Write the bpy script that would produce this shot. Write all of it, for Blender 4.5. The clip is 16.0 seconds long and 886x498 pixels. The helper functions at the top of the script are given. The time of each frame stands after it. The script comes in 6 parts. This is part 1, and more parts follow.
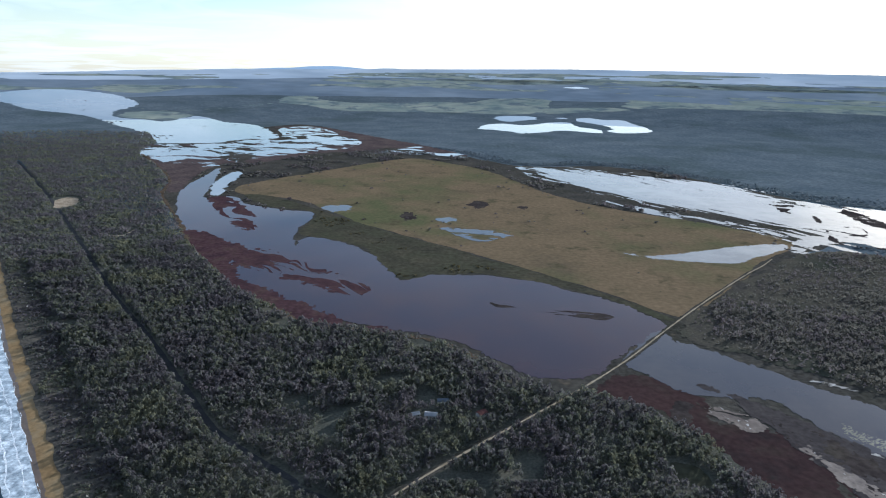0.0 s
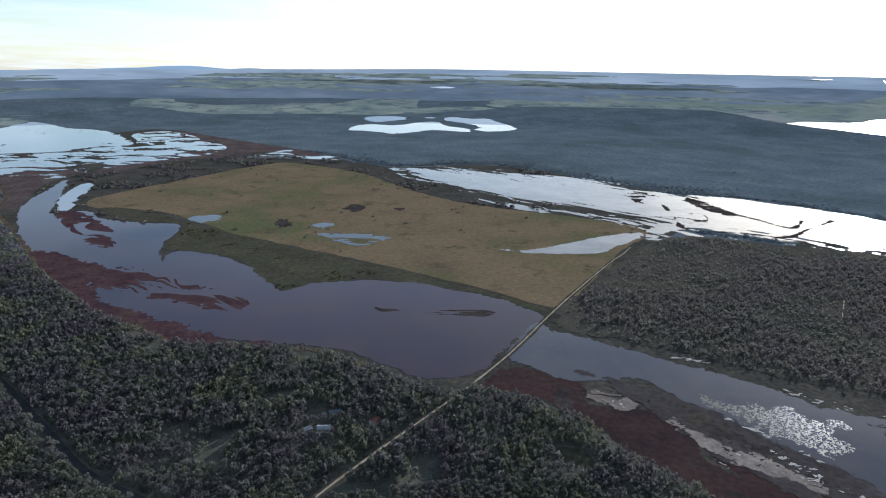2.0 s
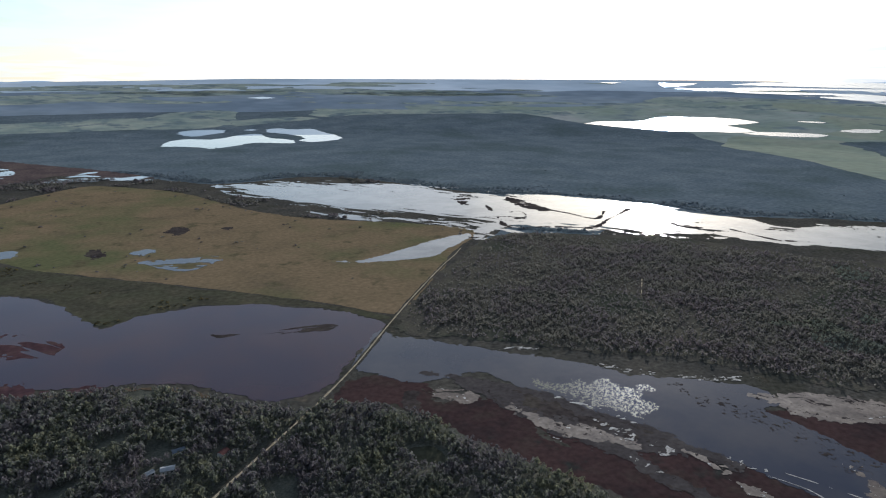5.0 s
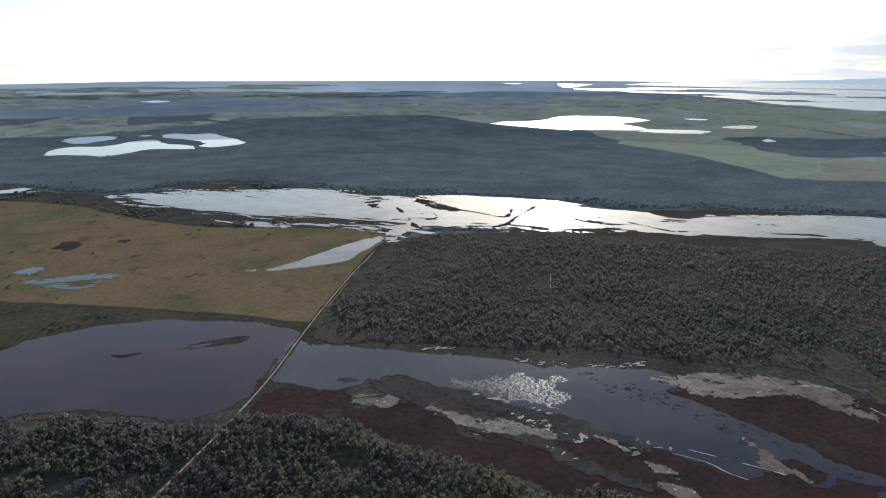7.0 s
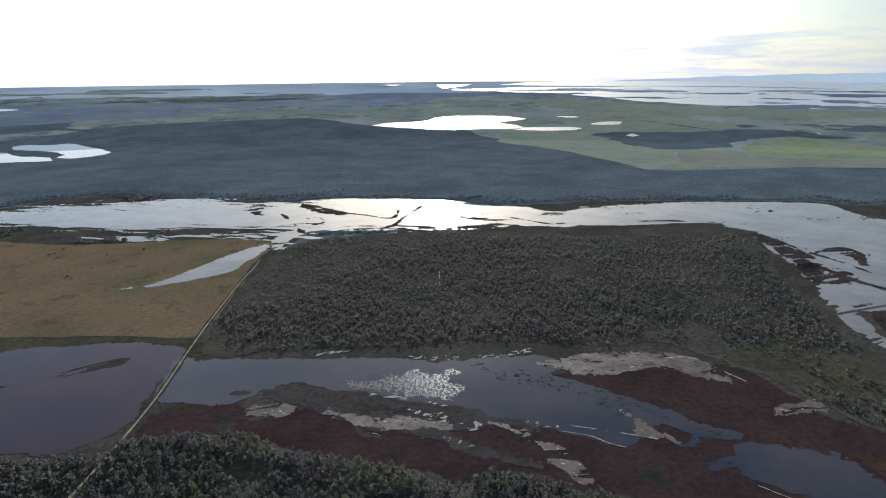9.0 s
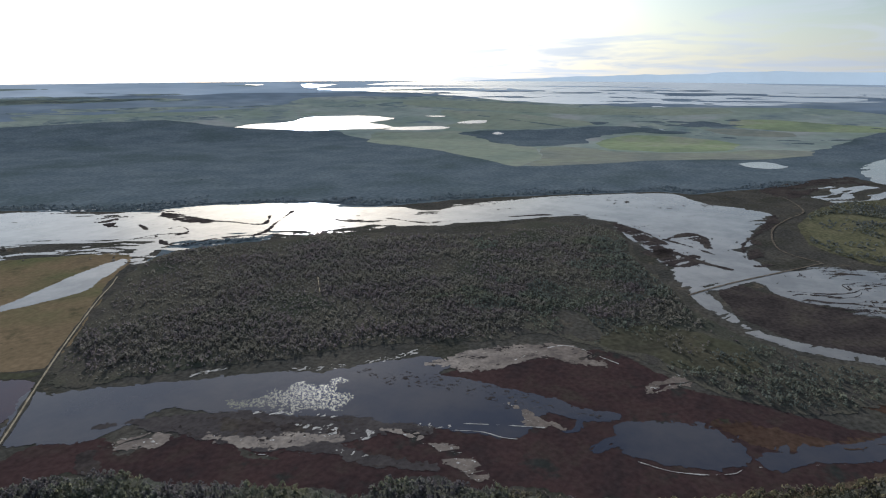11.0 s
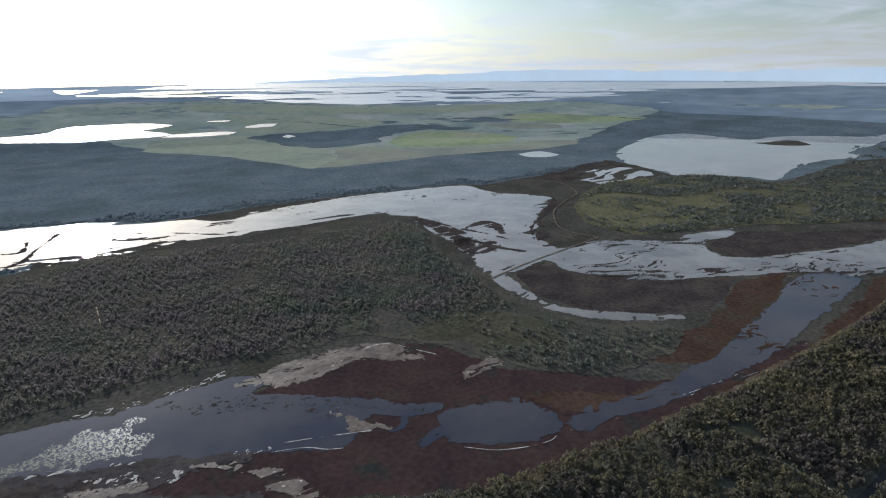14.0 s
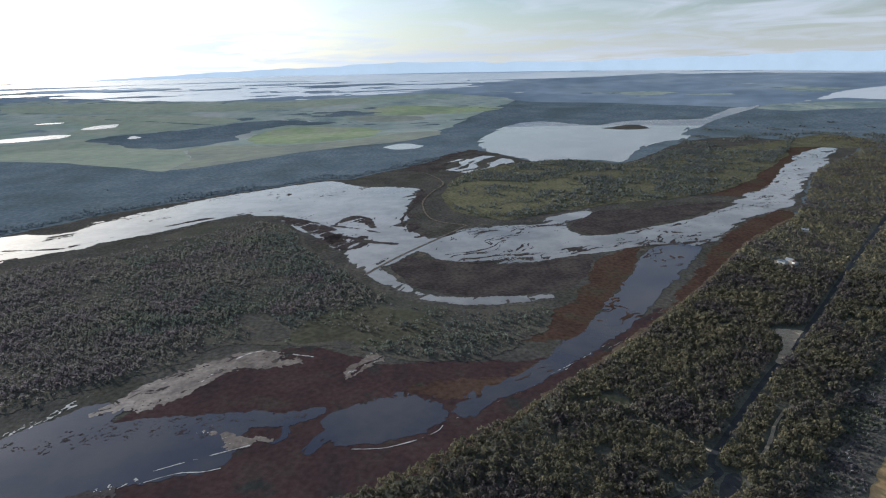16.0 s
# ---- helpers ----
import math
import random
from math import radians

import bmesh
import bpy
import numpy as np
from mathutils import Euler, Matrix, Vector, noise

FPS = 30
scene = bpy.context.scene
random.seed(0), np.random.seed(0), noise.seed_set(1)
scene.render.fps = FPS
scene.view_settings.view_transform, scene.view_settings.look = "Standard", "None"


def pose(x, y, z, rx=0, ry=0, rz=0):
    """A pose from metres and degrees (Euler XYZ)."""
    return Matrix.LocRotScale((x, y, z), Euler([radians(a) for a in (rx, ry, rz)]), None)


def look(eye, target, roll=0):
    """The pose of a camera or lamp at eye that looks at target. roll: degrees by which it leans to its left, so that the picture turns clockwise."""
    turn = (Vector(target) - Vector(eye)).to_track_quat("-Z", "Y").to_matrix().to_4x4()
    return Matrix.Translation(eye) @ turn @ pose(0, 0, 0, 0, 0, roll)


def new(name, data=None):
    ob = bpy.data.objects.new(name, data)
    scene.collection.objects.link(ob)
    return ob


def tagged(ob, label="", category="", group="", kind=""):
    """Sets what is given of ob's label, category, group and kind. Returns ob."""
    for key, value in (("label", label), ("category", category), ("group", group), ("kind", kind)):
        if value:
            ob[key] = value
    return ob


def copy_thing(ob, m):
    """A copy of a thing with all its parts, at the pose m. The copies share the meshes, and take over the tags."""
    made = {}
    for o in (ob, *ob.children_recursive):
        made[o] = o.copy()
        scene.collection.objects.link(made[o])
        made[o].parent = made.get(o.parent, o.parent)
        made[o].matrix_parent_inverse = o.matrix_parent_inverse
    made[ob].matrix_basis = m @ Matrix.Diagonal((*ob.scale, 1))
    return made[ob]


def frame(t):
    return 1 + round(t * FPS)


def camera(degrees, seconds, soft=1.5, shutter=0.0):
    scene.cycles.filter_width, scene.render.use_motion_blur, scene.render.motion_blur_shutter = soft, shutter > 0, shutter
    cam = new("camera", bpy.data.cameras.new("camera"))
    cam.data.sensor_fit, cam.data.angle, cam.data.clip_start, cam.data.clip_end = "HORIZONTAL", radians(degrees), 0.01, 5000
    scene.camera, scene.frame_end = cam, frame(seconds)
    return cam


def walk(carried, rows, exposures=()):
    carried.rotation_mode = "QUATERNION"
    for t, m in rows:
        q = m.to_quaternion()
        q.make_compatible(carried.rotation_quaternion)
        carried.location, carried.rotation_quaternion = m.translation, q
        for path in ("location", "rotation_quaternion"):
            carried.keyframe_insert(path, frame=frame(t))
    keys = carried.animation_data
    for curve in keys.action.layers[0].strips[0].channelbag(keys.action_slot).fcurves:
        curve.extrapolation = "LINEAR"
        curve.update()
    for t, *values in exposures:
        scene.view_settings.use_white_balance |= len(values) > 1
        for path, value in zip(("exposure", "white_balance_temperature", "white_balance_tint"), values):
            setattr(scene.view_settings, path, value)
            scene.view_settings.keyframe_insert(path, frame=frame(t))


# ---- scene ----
cam = camera(70.50, 16.0, soft=1.12)
PATH = [
    (0.0, pose(0.00, -0.00, 200.00, 73.240, -1.227, -0.872)),
    (0.5, pose(-2.09, -0.13, 202.28, 73.013, -1.692, -3.673)),
    (1.0, pose(-3.15, 1.64, 202.88, 73.111, -1.540, -6.645)),
    (1.5, pose(-3.58, 1.49, 203.43, 73.256, -1.393, -9.654)),
    (2.0, pose(-4.47, 0.13, 204.67, 73.414, -1.292, -12.638)),
    (2.5, pose(-5.68, -1.97, 206.22, 73.576, -1.214, -15.589)),
    (3.0, pose(-7.25, -4.64, 207.87, 73.766, -1.179, -18.527)),
    (3.5, pose(-8.10, -7.69, 209.64, 73.896, -1.168, -21.283)),
    (4.0, pose(-8.45, -8.74, 210.62, 74.054, -0.870, -23.919)),
    (6.5, pose(-9.04, -8.22, 212.55, 74.429, -0.543, -34.517)),
    (7.0, pose(-10.26, -9.47, 213.35, 74.450, -0.389, -36.790)),
    (7.5, pose(-11.75, -11.44, 214.20, 74.472, -0.216, -39.195)),
    (8.0, pose(-13.10, -13.47, 215.08, 74.472, -0.028, -41.800)),
    (8.5, pose(-14.04, -15.46, 215.47, 74.518, 0.157, -44.557)),
    (9.0, pose(-14.62, -16.70, 215.56, 74.578, 0.201, -47.339)),
    (11.5, pose(-11.32, -6.04, 216.37, 74.526, 0.107, -62.100)),
    (12.0, pose(-8.50, -5.00, 215.79, 74.543, 0.249, -64.985)),
    (12.5, pose(-6.62, -4.14, 214.32, 74.517, 0.207, -68.157)),
    (13.0, pose(-5.10, -3.46, 213.41, 74.542, 0.526, -71.430)),
    (13.5, pose(-3.68, -2.65, 212.68, 74.528, 0.804, -74.684)),
    (14.0, pose(-2.68, -1.77, 211.90, 74.533, 0.856, -77.880)),
    (14.5, pose(-1.31, -1.11, 211.75, 74.453, 0.887, -81.118)),
    (15.0, pose(-0.34, -1.14, 211.80, 74.214, 1.218, -84.282)),
    (15.5, pose(1.86, -0.78, 211.22, 73.945, 1.540, -87.451)),
    (16.0, pose(4.35, 0.24, 210.03, 73.704, 1.612, -90.270)),
]
EXPOSURE = [(0.0, 1.52, 5400, 10), (4.0, 1.24, 5700, 10), (7.0, 1.22, 5800, 10), (13.0, 1.31, 5850, 10), (16.0, 1.52, 5700, 10)]
walk(cam, PATH, EXPOSURE)

# ---------------------------------------------------------------- light
SUN_AZ, SUN_EL = 47.4, 12.8
world = bpy.data.worlds.new("sky")
scene.world = world
world.use_nodes = True


def sun_way():
    a, e = radians(SUN_AZ), radians(SUN_EL)
    return Vector((math.sin(a) * math.cos(e), math.cos(a) * math.cos(e), math.sin(e)))


def build_sky():
    nt = world.node_tree
    N, L = nt.nodes, nt.links
    bg = N["Background"]
    tc = N.new("ShaderNodeTexCoord")
    sep = N.new("ShaderNodeSeparateXYZ")
    L.new(tc.outputs["Generated"], sep.inputs[0])
    up = N.new("ShaderNodeMath")
    up.operation = "MAXIMUM"
    up.inputs[1].default_value = 0.004
    lift = N.new("ShaderNodeMath")
    lift.operation = "ADD"
    lift.inputs[1].default_value = 0.03
    L.new(sep.outputs[2], lift.inputs[0])
    L.new(lift.outputs[0], up.inputs[0])
    com = N.new("ShaderNodeCombineXYZ")
    L.new(sep.outputs[0], com.inputs[0])
    L.new(sep.outputs[1], com.inputs[1])
    L.new(up.outputs[0], com.inputs[2])
    sky = N.new("ShaderNodeTexSky")
    sky.sky_type = "NISHITA"
    sky.sun_disc = False
    sky.sun_elevation = radians(SUN_EL)
    sky.sun_rotation = radians(SUN_AZ)
    sky.dust_density = 0.8
    sky.air_density = 1.0
    sky.altitude = 0
    L.new(com.outputs[0], sky.inputs[0])
    # thin cloud sheets, drawn out along the horizon
    div = N.new("ShaderNodeVectorMath")
    div.operation = "DIVIDE"
    cz = N.new("ShaderNodeCombineXYZ")
    den = N.new("ShaderNodeMath")
    den.operation = "ADD"
    den.inputs[1].default_value = 0.05
    L.new(up.outputs[0], den.inputs[0])
    for i in range(3):
        L.new(den.outputs[0], cz.inputs[i])
    L.new(com.outputs[0], div.inputs[0])
    L.new(cz.outputs[0], div.inputs[1])
    no = N.new("ShaderNodeTexNoise")
    no.inputs["Scale"].default_value = 0.8
    no.inputs["Detail"].default_value = 4
    no.inputs["Roughness"].default_value = 0.55
    no.inputs["Distortion"].default_value = 0.6
    L.new(div.outputs[0], no.inputs["Vector"])
    ramp = N.new("ShaderNodeValToRGB")
    ramp.color_ramp.elements[0].position = 0.42
    ramp.color_ramp.elements[1].position = 0.62
    L.new(no.outputs[0], ramp.inputs[0])
    cloud = N.new("ShaderNodeMixRGB")
    grey = N.new("ShaderNodeTexNoise")
    grey.inputs["Scale"].default_value = 0.23
    grey.inputs["Detail"].default_value = 5
    L.new(div.outputs[0], grey.inputs["Vector"])
    tone = N.new("ShaderNodeValToRGB")
    tone.color_ramp.elements[0].position, tone.color_ramp.elements[1].position = 0.38, 0.6
    tone.color_ramp.elements[0].color = (0.64, 0.68, 0.73, 1)
    tone.color_ramp.elements[1].color = (0.76, 0.79, 0.82, 1)
    L.new(grey.outputs[0], tone.inputs[0])
    lit = N.new("ShaderNodeVectorMath")
    lit.operation = "SCALE"
    lit.inputs["Scale"].default_value = 5.3
    L.new(tone.outputs[0], lit.inputs[0])
    L.new(lit.outputs[0], cloud.inputs[2])
    fac = N.new("ShaderNodeMath")
    fac.operation = "MULTIPLY"
    fac.inputs[1].default_value = 0.9
    west = N.new("ShaderNodeVectorMath")
    west.operation = "DOT_PRODUCT"
    west.inputs[1].default_value = (-0.75, 0.66, 0.0)
    L.new(tc.outputs["Generated"], west.inputs[0])
    open_ = N.new("ShaderNodeMapRange")
    open_.inputs[1].default_value, open_.inputs[2].default_value = 0.34, 0.80
    open_.inputs[3].default_value, open_.inputs[4].default_value = 0.95, 0.40
    L.new(west.outputs["Value"], open_.inputs[0])
    both = N.new("ShaderNodeMath")
    both.operation = "MULTIPLY"
    L.new(ramp.outputs[0], both.inputs[0])
    L.new(open_.outputs[0], both.inputs[1])
    low = N.new("ShaderNodeMapRange")
    low.inputs[1].default_value, low.inputs[2].default_value = 0.14, 0.38
    low.inputs[3].default_value, low.inputs[4].default_value = 1.0, 0.75
    L.new(up.outputs[0], low.inputs[0])
    lo2 = N.new("ShaderNodeMath")
    lo2.operation = "MULTIPLY"
    L.new(both.outputs[0], lo2.inputs[0])
    L.new(low.outputs[0], lo2.inputs[1])
    L.new(lo2.outputs[0], fac.inputs[0])
    L.new(fac.outputs[0], cloud.inputs[0])
    # high thin cloud whitens the sky towards the horizon
    hor = N.new("ShaderNodeMapRange")
    hor.inputs[1].default_value, hor.inputs[2].default_value = 0.03, 0.13
    hor.inputs[3].default_value, hor.inputs[4].default_value = 0.85, 0.04
    L.new(up.outputs[0], hor.inputs[0])
    white = N.new("ShaderNodeMixRGB")
    white.inputs[2].default_value = (3.75, 3.75, 3.6, 1)
    thick = N.new("ShaderNodeMath")
    thick.operation = "MULTIPLY"
    L.new(hor.outputs[0], thick.inputs[0])
    L.new(open_.outputs[0], thick.inputs[1])
    L.new(thick.outputs[0], white.inputs[0])
    gain = N.new("ShaderNodeVectorMath")
    gain.operation = "SCALE"
    gain.inputs["Scale"].default_value = 0.60
    L.new(sky.outputs[0], gain.inputs[0])
    L.new(gain.outputs[0], white.inputs[1])
    L.new(white.outputs[0], cloud.inputs[1])
    # the bright veil round the sun
    dot = N.new("ShaderNodeVectorMath")
    dot.operation = "DOT_PRODUCT"
    dot.inputs[1].default_value = sun_way()
    L.new(tc.outputs["Generated"], dot.inputs[0])
    mr = N.new("ShaderNodeMapRange")
    mr.inputs[1].default_value = 0.955
    mr.inputs[2].default_value = 1.0
    L.new(dot.outputs["Value"], mr.inputs[0])
    pw = N.new("ShaderNodeMath")
    pw.operation = "POWER"
    pw.inputs[1].default_value = 1.6
    L.new(mr.outputs[0], pw.inputs[0])
    veil = N.new("ShaderNodeMixRGB")
    veil.blend_type = "ADD"
    veil.inputs[2].default_value = (2.2, 2.15, 2.05, 1)
    L.new(pw.outputs[0], veil.inputs[0])
    L.new(cloud.outputs[0], veil.inputs[1])
    # thicker cloud in the east
    east = N.new("ShaderNodeVectorMath")
    east.operation = "DOT_PRODUCT"
    east.inputs[1].default_value = (0.87, -0.5, 0.0)
    L.new(tc.outputs["Generated"], east.inputs[0])
    dim = N.new("ShaderNodeMapRange")
    dim.inputs[1].default_value, dim.inputs[2].default_value = 0.3, 1.0
    dim.inputs[3].default_value, dim.inputs[4].default_value = 1.0, 0.46
    L.new(east.outputs["Value"], dim.inputs[0])
    over = N.new("ShaderNodeVectorMath")
    over.operation = "SCALE"
    L.new(veil.outputs[0], over.inputs[0])
    top = N.new("ShaderNodeMapRange")
    top.inputs[1].default_value, top.inputs[2].default_value = 0.14, 0.40
    top.inputs[3].default_value, top.inputs[4].default_value = 1.0, 0.9
    L.new(up.outputs[0], top.inputs[0])
    tall = N.new("ShaderNodeMath")
    tall.operation = "MULTIPLY"
    L.new(dim.outputs[0], tall.inputs[0])
    L.new(top.outputs[0], tall.inputs[1])
    L.new(tall.outputs[0], over.inputs["Scale"])
    L.new(over.outputs[0], bg.inputs[0])
    bg.inputs[1].default_value = 0.12


build_sky()
sun = new("sun", bpy.data.lights.new("sun", "SUN"))
sun.data.energy = 3.1
sun.data.angle = radians(0.6)
sun.data.color = (1.0, 0.95, 0.88)
sun.matrix_world = look((0, 0, 0), -sun_way())


# ---------------------------------------------------------------- materials
def mixed(name, colours, scale, rough=0.9, bump=0.0, bump_scale=None, detail=6, spec=0.0, stretch=(1, 1, 1), fine=0.0, fine_scale=1.0, lo=0.35, hi=0.65, turn=0.0, over=()):
    """A ground or bark material: a ramp of colours over noise in metres, with fine grain and relief.
    over: (colour, size, from, to) drifts of another growth or soil laid over it."""
    m = bpy.data.materials.new(name)
    m.use_nodes = True
    N, L = m.node_tree.nodes, m.node_tree.links
    b = N["Principled BSDF"]
    b.inputs["Roughness"].default_value = rough
    b.inputs["Specular IOR Level"].default_value = spec
    geo = N.new("ShaderNodeNewGeometry")
    mp = N.new("ShaderNodeMapping")
    mp.inputs["Scale"].default_value = stretch
    mp.inputs["Rotation"].default_value = (0, 0, radians(turn))
    L.new(geo.outputs["Position"], mp.inputs[0])
    no = N.new("ShaderNodeTexNoise")
    no.inputs["Scale"].default_value = 1.0 / scale
    no.inputs["Detail"].default_value = detail
    no.inputs["Roughness"].default_value = 0.62
    L.new(mp.outputs[0], no.inputs["Vector"])
    ramp = N.new("ShaderNodeValToRGB")
    e = ramp.color_ramp.elements
    e[0].position, e[1].position = lo, hi
    e[0].color, e[1].color = (*colours[0], 1), (*colours[-1], 1)
    for i, c in enumerate(colours[1:-1]):
        k = e.new(lo + (hi - lo) * (i + 1) / (len(colours) - 1))
        k.color = (*c, 1)
    L.new(no.outputs[0], ramp.inputs[0])
    out = ramp.outputs[0]
    for i, (c, size, f0, f1) in enumerate(over):
        shift = N.new("ShaderNodeVectorMath")
        shift.inputs[1].default_value = (371.0 * (i + 1), -143.0 * (i + 1), 0)
        L.new(mp.outputs[0], shift.inputs[0])
        nd = N.new("ShaderNodeTexNoise")
        nd.inputs["Scale"].default_value = 1.0 / size
        nd.inputs["Detail"].default_value = 5
        nd.inputs["Roughness"].default_value = 0.6
        L.new(shift.outputs[0], nd.inputs["Vector"])
        md = N.new("ShaderNodeMapRange")
        md.inputs[1].default_value, md.inputs[2].default_value = f0, f1
        L.new(nd.outputs[0], md.inputs[0])
        mc = N.new("ShaderNodeMixRGB")
        mc.inputs[2].default_value = (*c, 1)
        L.new(md.outputs[0], mc.inputs[0])
        L.new(out, mc.inputs[1])
        out = mc.outputs[0]
    if fine:
        n2 = N.new("ShaderNodeTexNoise")
        n2.inputs["Scale"].default_value = 1.0 / fine_scale
        n2.inputs["Detail"].default_value = 4
        L.new(geo.outputs["Position"], n2.inputs["Vector"])
        mr = N.new("ShaderNodeMapRange")
        mr.inputs[1].default_value, mr.inputs[2].default_value = 0.3, 0.7
        mr.inputs[3].default_value, mr.inputs[4].default_value = 1 - fine, 1 + fine
        L.new(n2.outputs[0], mr.inputs[0])
        mul = N.new("ShaderNodeVectorMath")
        mul.operation = "SCALE"
        L.new(out, mul.inputs[0])
        L.new(mr.outputs[0], mul.inputs["Scale"])
        out = mul.outputs[0]
    L.new(out, b.inputs["Base Color"])
    if bump:
        n3 = N.new("ShaderNodeTexNoise")
        n3.inputs["Scale"].default_value = 1.0 / (bump_scale or scale)
        n3.inputs["Detail"].default_value = 4
        L.new(geo.outputs["Position"], n3.inputs["Vector"])
        bp = N.new("ShaderNodeBump")
        bp.inputs["Strength"].default_value = 1.0
        bp.inputs["Distance"].default_value = bump
        L.new(n3.outputs[0], bp.inputs["Height"])
        L.new(bp.outputs[0], b.inputs["Normal"])
    return m


def water_mat(name, deep, shallow, rough, ripple, scale=60.0, stretch=(1, 1, 1), turn=0.0, lo=0.4, hi=0.62, calm=0.0, wave=0.9, shine=0.5):
    """Still lagoon water over a dark bed: clear gloss, small ripples in drifting patches."""
    m = mixed(name, [deep, shallow], scale, rough=rough, spec=shine, stretch=stretch, turn=turn, lo=lo, hi=hi)
    N, L = m.node_tree.nodes, m.node_tree.links
    b = N["Principled BSDF"]
    b.inputs["IOR"].default_value = 1.333
    geo = N.new("ShaderNodeNewGeometry")
    n1 = N.new("ShaderNodeTexNoise")
    n1.inputs["Scale"].default_value = wave
    n1.inputs["Detail"].default_value = 3
    L.new(geo.outputs["Position"], n1.inputs["Vector"])
    n2 = N.new("ShaderNodeTexNoise")
    n2.inputs["Scale"].default_value = 0.02
    L.new(geo.outputs["Position"], n2.inputs["Vector"])
    mr = N.new("ShaderNodeMapRange")
    mr.inputs[1].default_value, mr.inputs[2].default_value = 0.4, 0.6
    mr.inputs[3].default_value, mr.inputs[4].default_value = calm, 1.0
    L.new(n2.outputs[0], mr.inputs[0])
    bp = N.new("ShaderNodeBump")
    bp.inputs["Distance"].default_value = ripple
    L.new(mr.outputs[0], bp.inputs["Strength"])
    L.new(n1.outputs[0], bp.inputs["Height"])
    L.new(bp.outputs[0], b.inputs["Normal"])
    return m


def leaf_mat(name, colours, gloss=0.8, through_=0.56, patch=55.0):
    """Foliage: each spray of leaves a little different, with drifts of colour over the wood."""
    m = bpy.data.materials.new(name)
    m.use_nodes = True
    N, L = m.node_tree.nodes, m.node_tree.links
    b = N["Principled BSDF"]
    b.inputs["Roughness"].default_value = gloss
    b.inputs["Specular IOR Level"].default_value = 0.06
    geo = N.new("ShaderNodeNewGeometry")
    no = N.new("ShaderNodeTexNoise")
    no.inputs["Scale"].default_value = 1.0 / patch
    no.inputs["Detail"].default_value = 5
    L.new(geo.outputs["Position"], no.inputs["Vector"])
    n2 = N.new("ShaderNodeTexNoise")
    n2.inputs["Scale"].default_value = 0.22
    n2.inputs["Detail"].default_value = 1
    L.new(geo.outputs["Position"], n2.inputs["Vector"])
    add = N.new("ShaderNodeMath")
    add.operation = "ADD"
    L.new(no.outputs[0], add.inputs[0])
    sc = N.new("ShaderNodeMath")
    sc.operation = "MULTIPLY_ADD"
    sc.inputs[1].default_value = 0.16
    sc.inputs[2].default_value = -0.08
    L.new(geo.outputs["Random Per Island"], sc.inputs[0])
    s2 = N.new("ShaderNodeMath")
    s2.operation = "MULTIPLY_ADD"
    s2.inputs[1].default_value = 0.5
    s2.inputs[2].default_value = -0.25
    L.new(n2.outputs[0], s2.inputs[0])
    a2 = N.new("ShaderNodeMath")
    a2.operation = "ADD"
    L.new(sc.outputs[0], a2.inputs[0])
    L.new(s2.outputs[0], a2.inputs[1])
    L.new(a2.outputs[0], add.inputs[1])
    ramp = N.new("ShaderNodeValToRGB")
    e = ramp.color_ramp.elements
    e[0].position, e[1].position = 0.3, 0.7
    e[0].color, e[1].color = (*colours[0], 1), (*colours[-1], 1)
    for i, c in enumerate(colours[1:-1]):
        k = e.new(0.3 + 0.4 * (i + 1) / (len(colours) - 1))
        k.color = (*c, 1)
    L.new(add.outputs[0], ramp.inputs[0])
    L.new(ramp.outputs[0], b.inputs["Base Color"])
    tr = N.new("ShaderNodeBsdfTranslucent")
    L.new(ramp.outputs[0], tr.inputs[0])
    mix = N.new("ShaderNodeMixShader")
    mix.inputs[0].default_value = through_
    L.new(b.outputs[0], mix.inputs[1])
    L.new(tr.outputs[0], mix.inputs[2])
    L.new(mix.outputs[0], N["Material Output"].inputs[0])
    return m


# Blue-grey in this woods colour stands in for haze over the plain.
M_WOODS = mixed("hazed_woods", [(0.079, 0.098, 0.110), (0.094, 0.113, 0.125), (0.110, 0.130, 0.140)], 90, bump=0.2, bump_scale=6, fine=0.22, fine_scale=8, rough=0.95, over=[((0.070, 0.088, 0.092), 260, 0.50, 0.64)])
# Distance haze is painted in here as a bluer, lighter base colour.
M_FARWOODS = mixed("hazed_far_woods", [(0.124, 0.155, 0.189), (0.157, 0.189, 0.223), (0.199, 0.231, 0.255)], 600, fine=0.14, fine_scale=120, rough=0.95, detail=3)
# Paler second step of the painted haze, next to the skyline.
M_SKYLINE = mixed("hazed_skyline_woods", [(0.279, 0.332, 0.383), (0.349, 0.402, 0.454), (0.419, 0.463, 0.506)], 1100, fine=0.12, fine_scale=300, rough=0.95, detail=3)
M_FLOOR = mixed("litter_floor", [(0.055, 0.056, 0.046), (0.082, 0.082, 0.064), (0.110, 0.102, 0.078)], 18, bump=0.2, bump_scale=2, fine=0.3, fine_scale=1.5)
M_ISLE = mixed("heath_floor", [(0.053, 0.048, 0.042), (0.068, 0.062, 0.048), (0.078, 0.071, 0.053)], 30, bump=0.2, bump_scale=2, fine=0.25, fine_scale=2, over=[((0.046, 0.048, 0.036), 110, 0.50, 0.62), ((0.074, 0.063, 0.052), 40, 0.60, 0.70)])
M_MARSH = mixed("salt_marsh_turf", [(0.042, 0.040, 0.035), (0.056, 0.052, 0.044), (0.068, 0.061, 0.050)], 45, bump=0.3, bump_scale=2, fine=0.35, fine_scale=4, over=[((0.044, 0.042, 0.033), 60, 0.50, 0.62), ((0.085, 0.070, 0.052), 22, 0.60, 0.70)])
